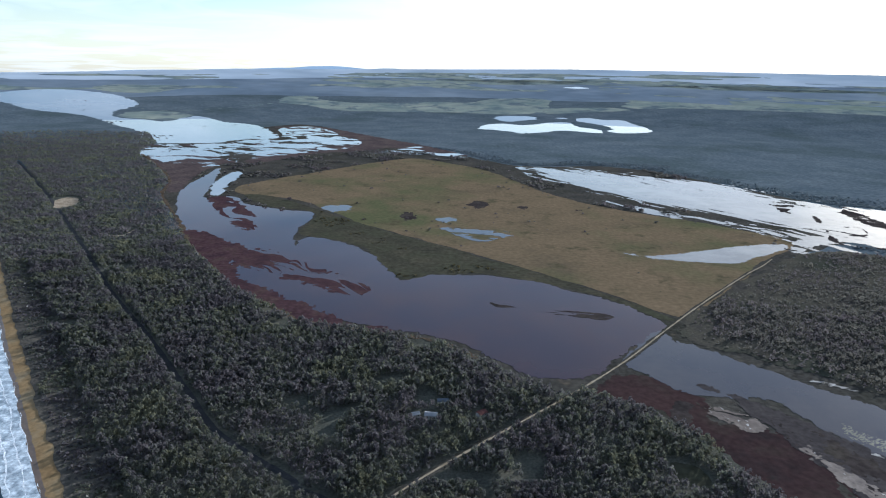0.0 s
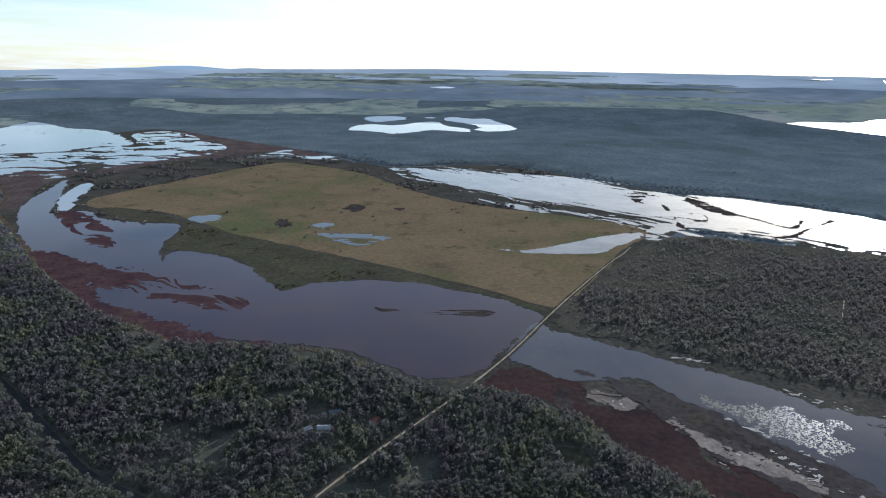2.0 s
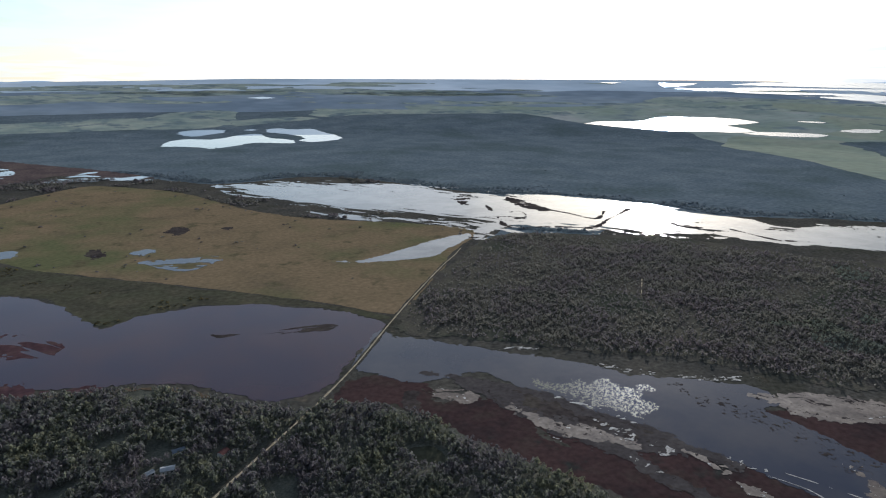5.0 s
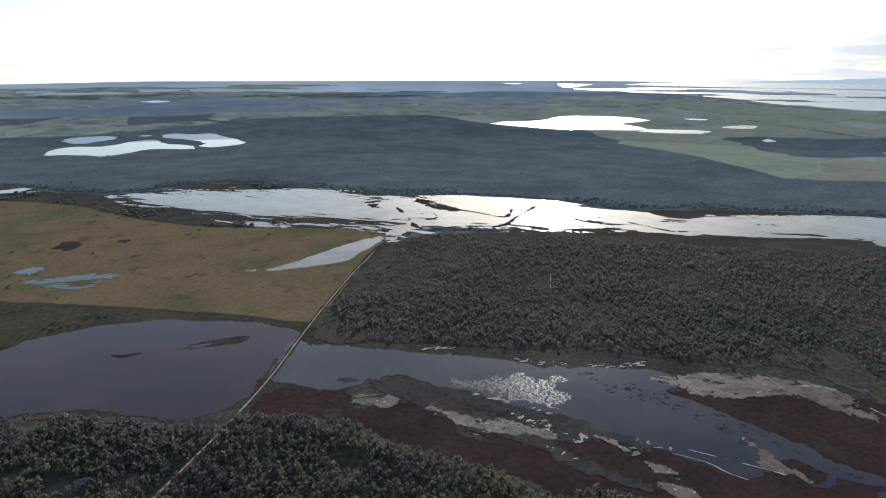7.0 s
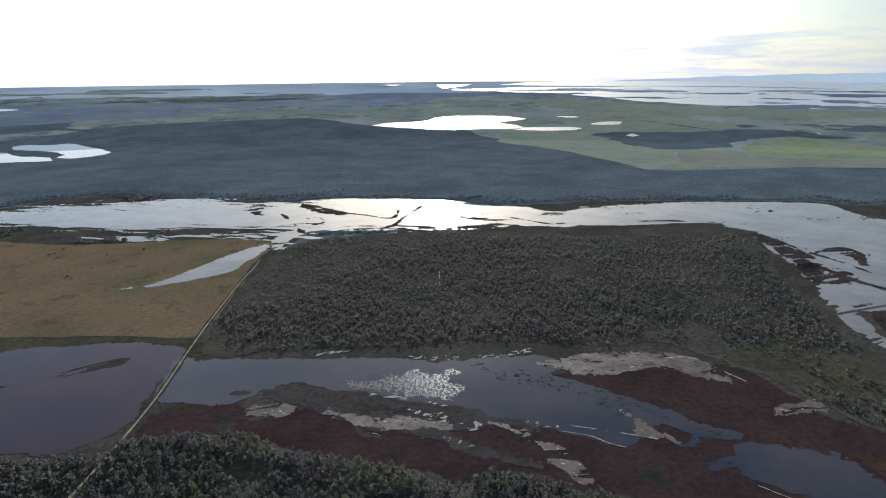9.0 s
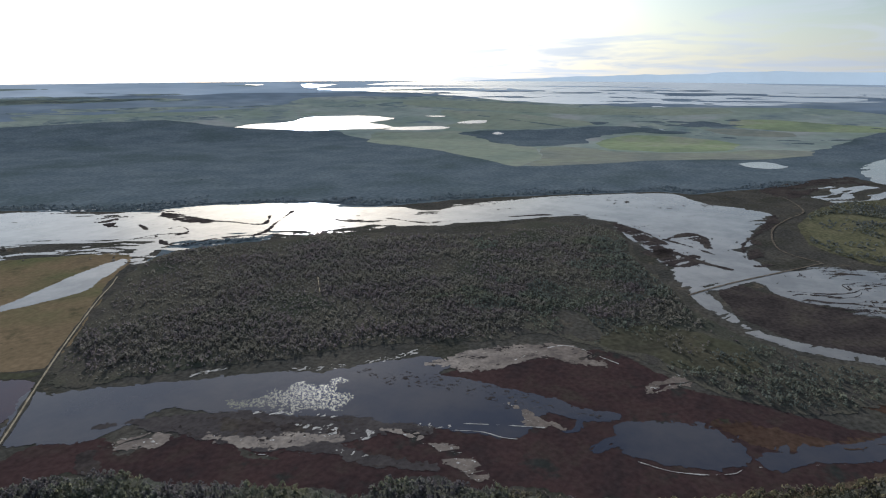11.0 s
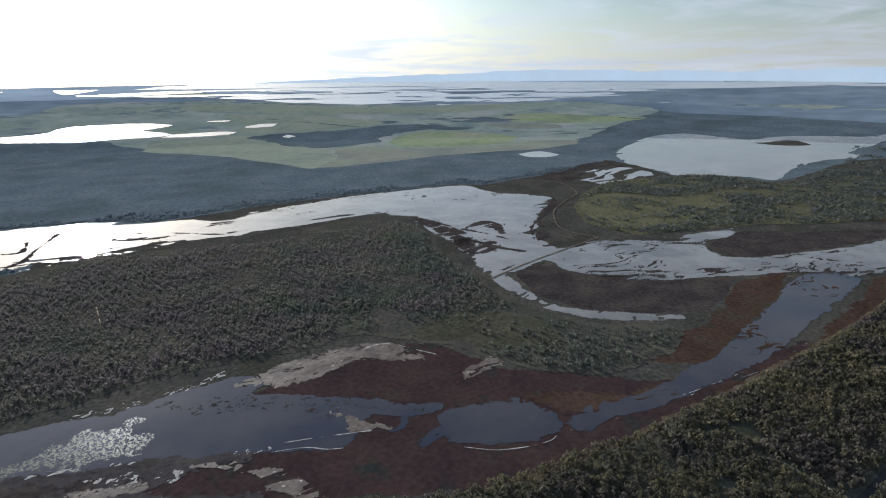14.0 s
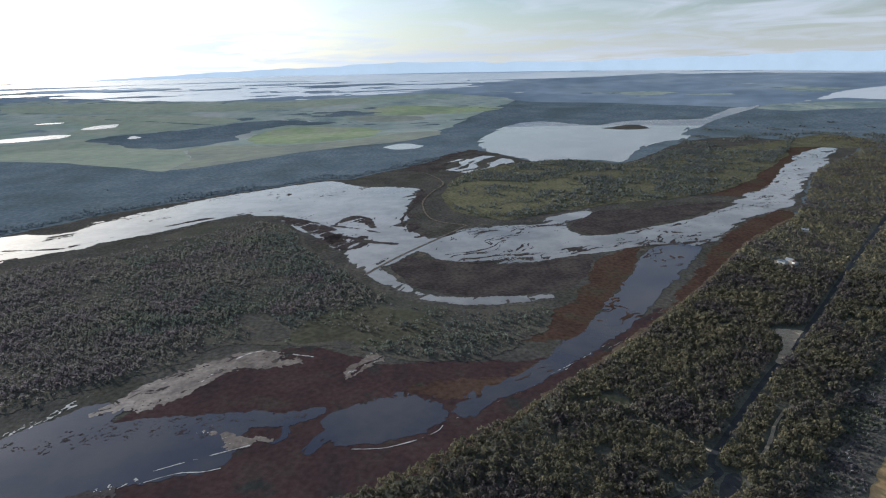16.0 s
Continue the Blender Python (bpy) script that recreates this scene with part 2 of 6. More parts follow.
M_SALT = mixed("red_glasswort", [(0.026, 0.022, 0.022), (0.041, 0.026, 0.025), (0.048, 0.040, 0.032)], 26, lo=0.22, hi=0.78, bump=0.06, bump_scale=1.5, fine=0.22, fine_scale=4, over=[((0.050, 0.031, 0.029), 60, 0.50, 0.66), ((0.028, 0.029, 0.026), 28, 0.58, 0.68)])
M_REDWEED = mixed("bright_glasswort", [(0.042, 0.026, 0.029), (0.060, 0.034, 0.036), (0.070, 0.046, 0.041)], 20, bump=0.06, bump_scale=1.5, fine=0.3, fine_scale=4)
M_PINK = mixed("pink_samphire", [(0.058, 0.046, 0.044), (0.080, 0.060, 0.056), (0.092, 0.072, 0.062)], 40, bump=0.1, bump_scale=2, fine=0.25, fine_scale=5)
M_SHORE = mixed("brown_shore", [(0.055, 0.042, 0.030), (0.085, 0.064, 0.043), (0.10, 0.075, 0.055)], 14, bump=0.1, bump_scale=2, fine=0.35, fine_scale=2)
M_RUST = mixed("rust_glasswort", [(0.037, 0.025, 0.020), (0.053, 0.032, 0.023), (0.046, 0.040, 0.027)], 40, bump=0.06, bump_scale=1.5, fine=0.3, fine_scale=4, over=[((0.058, 0.037, 0.027), 70, 0.48, 0.62), ((0.036, 0.036, 0.026), 26, 0.58, 0.68)])
M_DARK = mixed("dark_mudflat", [(0.032, 0.027, 0.025), (0.045, 0.037, 0.034), (0.059, 0.050, 0.041)], 30, bump=0.1, bump_scale=3, fine=0.3, fine_scale=4, rough=0.8)
M_WETMUD = mixed("brown_wet_mud", [(0.041, 0.036, 0.035), (0.055, 0.048, 0.046), (0.066, 0.058, 0.054)], 20, bump=0.04, bump_scale=2, fine=0.2, fine_scale=3, rough=0.85, spec=0.0)
M_MUD = mixed("pale_wet_mud", [(0.069, 0.053, 0.045), (0.105, 0.083, 0.068), (0.151, 0.122, 0.099)], 16, bump=0.04, bump_scale=2, fine=0.2, fine_scale=3, rough=0.7, spec=0.03, lo=0.36, hi=0.64)
M_TAN = mixed("dry_pasture", [(0.102, 0.080, 0.052), (0.141, 0.105, 0.063), (0.156, 0.114, 0.069)], 80, bump=0.05, bump_scale=3, fine=0.16, fine_scale=5, lo=0.3, hi=0.62, over=[((0.092, 0.092, 0.046), 210, 0.48, 0.62), ((0.085, 0.072, 0.042), 34, 0.56, 0.68), ((0.060, 0.056, 0.034), 9, 0.66, 0.74)])
M_SPITGRASS = mixed("rough_spit_grass", [(0.080, 0.078, 0.046), (0.100, 0.094, 0.054), (0.118, 0.106, 0.064)], 40, bump=0.1, bump_scale=2.5, fine=0.3, fine_scale=5)
M_OLIVE = mixed("olive_grass", [(0.056, 0.053, 0.034), (0.077, 0.073, 0.044), (0.098, 0.088, 0.057)], 40, bump=0.3, bump_scale=2.5, fine=0.35, fine_scale=5, over=[((0.085, 0.078, 0.046), 70, 0.50, 0.62)])
M_GREEN = mixed("rushy_pasture", [(0.044, 0.041, 0.030), (0.056, 0.052, 0.036), (0.070, 0.062, 0.042)], 40, bump=0.1, bump_scale=2.5, fine=0.25, fine_scale=5, over=[((0.056, 0.055, 0.036), 60, 0.46, 0.60)])
# Far farmland: base colours are paled and greyed to stand in for haze.
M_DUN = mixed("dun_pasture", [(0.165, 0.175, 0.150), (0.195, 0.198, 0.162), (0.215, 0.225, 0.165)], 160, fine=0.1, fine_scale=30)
M_PALE = mixed("hazed_green_field", [(0.182, 0.205, 0.164), (0.213, 0.232, 0.175), (0.234, 0.240, 0.191)], 220, fine=0.1, fine_scale=30)
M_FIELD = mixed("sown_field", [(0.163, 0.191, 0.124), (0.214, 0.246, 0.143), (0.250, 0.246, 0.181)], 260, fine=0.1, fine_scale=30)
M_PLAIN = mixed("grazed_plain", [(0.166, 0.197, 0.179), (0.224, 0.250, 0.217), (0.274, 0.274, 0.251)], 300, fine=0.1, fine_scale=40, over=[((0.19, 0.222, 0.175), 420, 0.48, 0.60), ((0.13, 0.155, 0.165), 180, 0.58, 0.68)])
M_STRIP = mixed("hazed_pasture", [(0.140, 0.175, 0.163), (0.206, 0.233, 0.199), (0.273, 0.287, 0.233)], 160, fine=0.1, fine_scale=30, over=[((0.11, 0.135, 0.145), 90, 0.52, 0.62)])
M_SAND = mixed("beach_sand", [(0.229, 0.147, 0.070), (0.272, 0.185, 0.093), (0.250, 0.196, 0.120)], 22, bump=0.15, bump_scale=3, fine=0.15, fine_scale=2)
M_DUNE = mixed("dune_sand", [(0.061, 0.055, 0.047), (0.094, 0.083, 0.066), (0.072, 0.066, 0.055)], 9, bump=0.4, bump_scale=2, fine=0.3, fine_scale=1.5)
M_TRACK = mixed("sandy_track", [(0.208, 0.168, 0.112), (0.288, 0.240, 0.168), (0.320, 0.264, 0.192)], 6, fine=0.2, fine_scale=0.8)
M_ROAD = mixed("worn_bitumen", [(0.030, 0.031, 0.033), (0.042, 0.042, 0.043), (0.055, 0.053, 0.051)], 9, fine=0.2, fine_scale=0.7, rough=0.9, spec=0.05)
M_BANK = mixed("brown_bank", [(0.07, 0.055, 0.042), (0.11, 0.09, 0.068), (0.15, 0.125, 0.10)], 6, fine=0.3, fine_scale=1)
M_GRAVEL = mixed("pale_gravel", [(0.20, 0.155, 0.105), (0.29, 0.23, 0.16), (0.34, 0.28, 0.20)], 8, fine=0.25, fine_scale=1)
# Range and rise emit a bluish tone that imitates hazy distance.
M_HILL = mixed("haze_glow_range", [(0.16, 0.22, 0.28), (0.20, 0.26, 0.32)], 500, fine=0.1, fine_scale=200)
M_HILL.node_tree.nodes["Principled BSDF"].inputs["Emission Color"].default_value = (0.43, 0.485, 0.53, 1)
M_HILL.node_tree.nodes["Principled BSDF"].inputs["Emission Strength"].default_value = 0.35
M_RISE = mixed("haze_glow_rise", [(0.07, 0.10, 0.13), (0.09, 0.12, 0.15)], 500, fine=0.1, fine_scale=200)
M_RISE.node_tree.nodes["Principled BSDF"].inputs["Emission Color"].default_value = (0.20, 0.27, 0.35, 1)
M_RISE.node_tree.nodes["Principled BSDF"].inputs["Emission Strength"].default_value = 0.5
M_FOAM = mixed("sea_foam", [(0.62, 0.64, 0.64), (0.82, 0.84, 0.84)], 4, rough=0.7, fine=0.2, fine_scale=1)
W_WEST = water_mat("tannin_water", (0.021, 0.012, 0.024), (0.038, 0.017, 0.021), 0.05, 0.01, scale=110, shine=0.32)
W_MID = water_mat("lagoon_water", (0.022, 0.023, 0.034), (0.042, 0.038, 0.042), 0.05, 0.012, scale=70, shine=0.45)
# Gloss is cut and the base raised: part of the sky reflection is colour.
W_BACK = water_mat("skytint_shallow_water", (0.135, 0.128, 0.118), (0.21, 0.198, 0.18), 0.10, 0.006, scale=70, shine=0.34)
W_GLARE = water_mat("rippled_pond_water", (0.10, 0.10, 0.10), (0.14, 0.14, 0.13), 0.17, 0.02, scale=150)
# Very pale base imitates bright sky mirrored in the far water.
W_FARSKY = water_mat("skytint_far_water", (0.36, 0.365, 0.36), (0.46, 0.46, 0.445), 0.2, 0.01, scale=900)
# Lightened base makes up for sky reflection that the lakes lack.
W_LAKE = water_mat("skytint_lake_water", (0.20, 0.225, 0.24), (0.25, 0.265, 0.27), 0.06, 0.015, scale=150)
W_POND = water_mat("pond_water", (0.04, 0.042, 0.05), (0.06, 0.058, 0.056), 0.12, 0.02, scale=40)
# Yellowish base imitates warm sun glitter on the ruffled patch.
W_RIPPLE = water_mat("ruffled_water", (0.085, 0.080, 0.050), (0.115, 0.105, 0.066), 0.172, 0.03, scale=60, calm=0.5, wave=0.9)
M_CRUST = mixed("salt_crust", [(0.240, 0.224, 0.200), (0.400, 0.376, 0.344)], 5, rough=0.85, spec=0.02, fine=0.25, fine_scale=1)
M_WETSAND = mixed("wet_sand", [(0.10, 0.07, 0.045), (0.15, 0.10, 0.065)], 6, rough=0.35, spec=0.5, fine=0.15, fine_scale=2)
M_WASH = mixed("foamy_wash", [(0.200, 0.237, 0.263), (0.450, 0.500, 0.525), (0.775, 0.812, 0.825)], 5, rough=0.3, spec=0.5, fine=0.3, fine_scale=1.2, lo=0.38, hi=0.68)
W_SEA = water_mat("sea_water", (0.03, 0.06, 0.075), (0.08, 0.12, 0.13), 0.25, 0.25, scale=30)
L_WEST = leaf_mat("tea_tree_leaves", [(0.094, 0.083, 0.088), (0.112, 0.104, 0.106), (0.104, 0.112, 0.086), (0.142, 0.140, 0.088)], patch=38.0)
L_EAST = leaf_mat("banksia_leaves", [(0.073, 0.061, 0.062), (0.103, 0.091, 0.073), (0.112, 0.104, 0.060), (0.157, 0.134, 0.084)])
L_ISLE = leaf_mat("paperbark_leaves", [(0.098, 0.082, 0.086), (0.114, 0.102, 0.103), (0.107, 0.104, 0.087), (0.130, 0.122, 0.103)], through_=0.6)
L_HEATH = leaf_mat("green_heath_leaves", [(0.071, 0.078, 0.074), (0.088, 0.099, 0.084), (0.108, 0.112, 0.084)], through_=0.6)
# Leaf colour takes the same painted haze tint as the woods ground.
L_FAR = leaf_mat("hazed_gum_leaves", [(0.081, 0.100, 0.116), (0.100, 0.122, 0.138), (0.114, 0.136, 0.143)], through_=0.5)
L_SPIT = leaf_mat("boobialla_leaves", [(0.077, 0.083, 0.083), (0.103, 0.111, 0.097), (0.123, 0.127, 0.097)])
L_REED = leaf_mat("rush_leaves", [(0.048, 0.038, 0.018), (0.080, 0.068, 0.032), (0.096, 0.083, 0.045)])
M_BARK = mixed("grey_bark", [(0.09, 0.08, 0.07), (0.16, 0.14, 0.12)], 0.6, bump=0.02, bump_scale=0.1)
M_ROOF = mixed("zinc_roof", [(0.221, 0.227, 0.234), (0.299, 0.299, 0.293)], 3, rough=0.6, spec=0.3)
M_RED = mixed("red_roof_paint", [(0.085, 0.042, 0.038), (0.12, 0.06, 0.052)], 3, rough=0.6)
M_BLUE = mixed("blue_grey_roof", [(0.085, 0.10, 0.12), (0.12, 0.135, 0.155)], 3, rough=0.7)
M_WALL = mixed("fibro_wall", [(0.42, 0.40, 0.36), (0.55, 0.53, 0.48)], 3, rough=0.8)
M_GLASS = mixed("dark_window_glass", [(0.02, 0.025, 0.03), (0.03, 0.035, 0.04)], 3, rough=0.1, spec=0.5)
M_POST = mixed("weathered_timber", [(0.22, 0.19, 0.16), (0.34, 0.31, 0.27)], 1.5, rough=0.85)

# ---------------------------------------------------------------- plan
# Outlines are pairs of bearing in degrees from north and distance in metres from the hover point.
MARSH_WEST = [(-24.7, 1453), (-23.7, 1306), (-22.7, 1117), (-23.5, 1003), (-22.4, 834), (-21.3, 699), (-19.3, 604), (-17.0, 542), (-13.0, 480), (-8.8,
    455), (-3.3, 438), (1.2, 424), (5.2, 399), (9.3, 378), (13.3, 365), (17.3, 368), (23.4, 355), (27.9, 339), (32.7, 317), (37.6, 301), (43.8, 290),
    (50.6, 276), (64.8, 429), (54.3, 497), (37.6, 621), (31.1, 729), (36.9, 1007), (26.3, 1185), (17.0, 1312), (8.6, 1260), (3.9, 1350), (-5.8, 1706),
    (-10.3, 1995), (-14.1, 1964), (-22.4, 1651)]
MARSH_EAST = [(43.9, 313), (60.2, 282), (74.2, 276), (83.2, 291), (87.7, 307), (92.4, 329), (97.3, 356), (99.1, 372), (103.7, 423), (107.4, 478),
    (104.1, 422), (107.6, 477), (111.4, 561), (114.0, 650), (116.4, 791), (119.5, 945), (120.3, 1122), (120.9, 1391), (123.3, 1668), (122.7, 1860),
    (120.1, 1858), (114.0, 1900), (110.5, 1750), (106.0, 1390), (99.0, 1390), (95.0, 1560), (92.0, 1600), (88.8, 1409), (85.2, 1333), (81.5, 1243), (79.0, 1252),
    (72.3, 1185), (61.8, 1109), (51.8, 1025), (44.8, 942), (37.1, 539)]
SALT_A = [(-22.0, 794), (-18.6, 724), (-16.7, 679), (-17.8, 635), (-17.6, 590), (-15.0, 546), (-11.9, 500), (-7.7, 464), (-2.2, 443), (-7.7, 453),
    (-13.1, 477), (-17.0, 538), (-19.3, 599), (-21.3, 692)]
SALT_B = [(-17.2, 685), (-14.3, 660), (-10.7, 611), (-7.6, 564), (-6.0, 529), (-8.7, 528), (-11.9, 557), (-15.4, 605), (-18.0, 642)]
SALT_BC = [(-19.5, 962), (-17.9, 955), (-16.5, 858), (-15.9, 780), (-16.6, 760), (-18.3, 802), (-19.4, 869)]
SALT_C = [(18.1, 395), (20.3, 399), (24.7, 396), (27.0, 377), (28.1, 363), (34.0, 365), (37.0, 343), (40.0, 324), (45.5, 320), (50.3, 311), (53.4,
    295), (54.7, 281), (50.0, 275), (43.8, 290), (37.6, 301), (31.5, 320), (25.6, 348), (21.1, 361), (17.0, 369)]
SALT_D = [(58.6, 412), (62.0, 420), (66.6, 425), (70.0, 453), (75.1, 458), (78.0, 441), (83.6, 426), (89.1, 418), (92.2, 417), (86.5, 396), (78.1,
    378), (71.2, 381), (65.4, 388)]
SALT_E = [(49.0, 300), (55.6, 297), (60.4, 307), (62.8, 328), (66.4, 338), (71.1, 339), (77.1, 325), (81.8, 318), (88.6, 333), (92.7, 357), (98.4,
    392), (103.5, 445), (109.5, 537), (109.7, 514), (107.4, 478), (103.7, 423), (99.1, 372), (92.4, 329), (84.3, 292), (78.5, 280)]
SALT_F = [(100.3, 466), (103.5, 483), (104.5, 534), (106.9, 632), (107.7, 714), (107.7, 762), (105.8, 721), (103.8, 673), (103.3, 599), (101.3, 543),
    (97.6, 500), (95.9, 463)]
SALT_G = [(103.9, 428), (109.1, 517), (112.2, 629), (113.8, 759), (115.4, 862), (118.6, 994), (119.6, 949), (116.5, 791), (114.1, 650), (111.5, 561),
    (107.7, 477), (104.8, 423)]
SALT_H = [(101.7, 827), (103.6, 920), (108.5, 959), (113.9, 1022), (114.8, 998), (110.9, 895), (106.2, 806), (103.7, 787)]
SALT_I = [(111.6, 1118), (114.6, 1245), (117.1, 1435), (118.6, 1642), (119.7, 1830), (122.3, 1881), (120.9, 1684), (119.3, 1452), (118.6, 1213),
    (115.2, 1073)]
SALT_J = [(-24.3, 1417), (-21.6, 1449), (-18.1, 1333), (-16.7, 1297), (-18.6, 1263), (-20.5, 1160), (-21.8, 1033), (-22.8, 1012), (-23.2, 1070),
    (-22.7, 1172)]
SALT_K = [(-14.1, 1901), (-10.3, 1962), (-5.8, 1732), (-0.2, 1516), (3.4, 1373), (-0.2, 1420), (-3.8, 1485), (-6.3, 1425), (-10.4, 1391), (-14.3,
    1296), (-16.7, 1269), (-14.7, 1417), (-11.3, 1483), (-6.3, 1564), (-8.3, 1728)]
FLAT_DARK = [(84.7, 700), (88.5, 686), (96.0, 660), (101.2, 697), (103.8, 701), (102.8, 606), (100.2, 579), (93.8, 556), (87.8, 588), (85.5, 636)]
WATER_LAKE = [(-35.9, 4015), (-33.6, 3876), (-31.8, 4142), (-29.6, 4190), (-26.2, 3659), (-24.4, 3014), (-24.8, 2758), (-26.1, 2577), (-26.3, 2366), (-24.4, 2246), (-22.3, 2153), (-20.3, 2346), (-17.8, 2112), (-15.5, 2016), (-13.9, 1798), (-13.6, 1657), (-16.1, 1652), (-18.9, 1597), (-23.3, 1613), (-26.8, 1664), (-25.3, 1755), (-24.6, 1880), (-26.3, 2063), (-27.8, 2339), (-29.5, 2513), (-32.0, 2723), (-33.6, 3182), (-35.9, 3532)]
WATER_BRAID_WEST = [(-26.8, 1664), (-23.3, 1603), (-18.9, 1587), (-16.1, 1641), (-13.2, 1668), (-13.7, 1869), (-12.2, 1945), (-9.8, 1913), (-7.8, 1690), (-6.3, 1585), (-7.3, 1481), (-11.3, 1409), (-14.3, 1349), (-17.2, 1284), (-20.0, 1242), (-23.4, 1340), (-25.1, 1456), (-26.5, 1558)]
WATER_BRAID_STRIP = [(-6.3, 1373), (-3.3, 1448), (-1.2, 1512), (1.9, 1427), (3.5, 1348), (-0.2, 1367), (-3.3, 1394)]
WATER_WEST = [(-18.6, 1223), (-20.5, 1115), (-22.0, 1017), (-22.5, 866), (-22.2, 789), (-20.9, 757), (-19.9, 694), (-18.8, 620), (-17.0, 565), (-13.0,
    497), (-7.7, 462), (-2.2, 443), (2.3, 429), (6.9, 400), (11.5, 379), (15.9, 387), (18.1, 416), (20.2, 456), (22.4, 499), (20.9, 514), (18.3, 531),
    (15.2, 546), (10.9, 565), (7.6, 574), (3.8, 579), (-0.0, 576), (-2.6, 559), (-4.9, 620), (-6.0, 655), (-8.6, 694), (-11.7, 718), (-12.5, 673),
    (-12.7, 708), (-12.3, 757), (-10.6, 834), (-13.6, 860), (-16.5, 904), (-17.6, 962), (-19.3, 953), (-20.1, 964), (-19.5, 1050)]
WATER_CREEK = [(-17.0, 1185), (-18.2, 1149), (-19.2, 1073), (-19.6, 983), (-18.7, 979), (-18.2, 1044), (-17.0, 1133)]
WATER_MID = [(21.8, 484), (23.7, 469), (28.4, 459), (34.1, 445), (38.2, 438), (43.4, 433), (46.8, 427), (52.4, 437), (55.6, 445), (58.7, 445), (59.8,
    429), (58.9, 413), (62.6, 403), (66.6, 394), (70.9, 383), (74.5, 376), (77.3, 374), (77.4, 365), (73.9, 359), (70.3, 363), (69.1, 348), (67.0,
    327), (60.7, 335), (55.2, 341), (50.6, 344), (47.1, 355), (43.5, 360), (39.4, 377), (35.2, 393), (31.7, 407), (28.2, 396), (25.3, 391), (21.9,
    400), (19.8, 411), (19.4, 433)]
MUD_PALE = [(34.5, 366), (38.8, 352), (42.6, 344), (45.7, 342), (48.3, 332), (45.1, 332), (42.0, 331), (38.1, 341), (35.1, 356)]
MUD_ARM = [(56.5, 430), (58.7, 439), (62.3, 457), (66.4, 470), (69.8, 473), (71.9, 472), (74.5, 455), (75.5, 450), (72.4, 442), (69.5, 449), (67.1, 440), (64.1, 425), (61.0, 421), (58.8, 424)]
WATER_POOL = [(77.9, 361), (79.9, 372), (83.0, 379), (86.1, 378), (88.9, 367), (90.2, 353), (89.1, 338), (86.4, 328), (83.0, 320), (80.1, 323), (78.2,
    336)]
WATER_CHAN = [(90.2, 361), (94.2, 383), (98.2, 418), (101.9, 468), (104.0, 507), (105.9, 579), (107.3, 651), (108.5, 728), (110.6, 766), (112.9, 767),
    (112.3, 707), (110.8, 625), (109.0, 550), (106.6, 488), (103.6, 441), (100.4, 407), (97.6, 385), (94.8, 372), (91.3, 347)]
WATER_BACK_WEST = [(9.2, 1247), (14.0, 1240), (19.6, 1220), (25.1, 1207), (28.1, 1150), (31.2, 1100), (34.4, 1114), (39.2, 1123), (42.9, 1109), (48.1,
    1085), (51.7, 1043), (55.1, 1041), (58.0, 1003), (60.7, 1061), (61.7, 983), (59.6, 899), (55.8, 902), (53.3, 907), (48.2, 885), (43.0, 877),
    (37.6, 873), (34.3, 872), (31.6, 785), (31.1, 831), (32.2, 898), (29.0, 921), (25.9, 940), (20.8, 965), (16.1, 1020), (12.5, 1096), (10.0, 1175)]
WATER_BACK_EAST = [(52.6, 912), (56.6, 934), (59.7, 1024), (62.8, 1073), (67.0, 1124), (72.3, 1173), (77.5, 1224), (80.1, 1228), (82.6, 1155), (85.7,
    1138), (87.9, 1095), (86.8, 975), (86.4, 881), (86.7, 818), (88.1, 754), (86.9, 719), (83.6, 675), (84.4, 635), (86.3, 595), (89.0, 563), (92.5,
    558), (98.2, 564), (100.0, 565), (96.0, 549), (91.1, 542), (87.5, 563), (84.8, 596), (83.1, 628), (82.0, 659), (79.8, 747), (77.1, 844), (75.5,
    894), (74.9, 951), (72.3, 972), (68.0, 955), (63.8, 925), (59.6, 913), (55.5, 896)]
WATER_BACK_FLAT = [(87.7, 749), (90.1, 791), (93.3, 825), (98.6, 840), (99.9, 880), (103.4, 946), (103.1, 895), (101.1, 833), (103.2, 786), (106.2,
    806), (110.9, 889), (114.4, 984), (116.0, 1102), (117.6, 1179), (118.7, 1447), (119.8, 1633), (121.6, 1777), (122.4, 1786), (121.7, 1603), (121.6,
    1434), (120.4, 1256), (119.8, 1118), (119.4, 1007), (116.6, 933), (115.0, 844), (113.3, 769), (110.1, 764), (106.2, 729), (102.2, 699), (98.1,
    667), (93.3, 662), (90.6, 685)]
WATER_EAST_LAKE = [(93.2, 1819), (94.5, 2044), (96.0, 2284), (99.0, 2419), (103.4, 2243), (105.8, 2387), (108.5, 2452), (112.1, 2502), (114.2, 3019),
    (116.0, 3237), (116.4, 3356), (115.6, 3020), (113.4, 2553), (112.5, 2388), (111.1, 2094), (111.3, 1866), (109.1, 1768), (107.3, 1614), (106.1,
    1408), (103.5, 1437), (99.0, 1403), (97.0, 1467), (93.9, 1606)]
LAKE_ISLAND = [(104.0, 2144), (105.8, 2238), (107.6, 2236), (108.0, 2124), (106.3, 2088)]
WATER_BRAID_EAST = [(88.0, 1333), (90.3, 1418), (93.4, 1515), (96.5, 1424), (96.0, 1328), (93.4, 1241), (90.8, 1298)]
WATER_FAR_EAST = [(118.8, 3399), (120.5, 3864), (121.9, 4598), (124.6, 5333), (126.9, 5588), (127.1, 3883), (124.7, 3725), (121.6, 3813)]
POND_SMALL = [(84.5, 1731), (86.3, 1805), (88.3, 1747), (87.5, 1679), (85.8, 1682)]
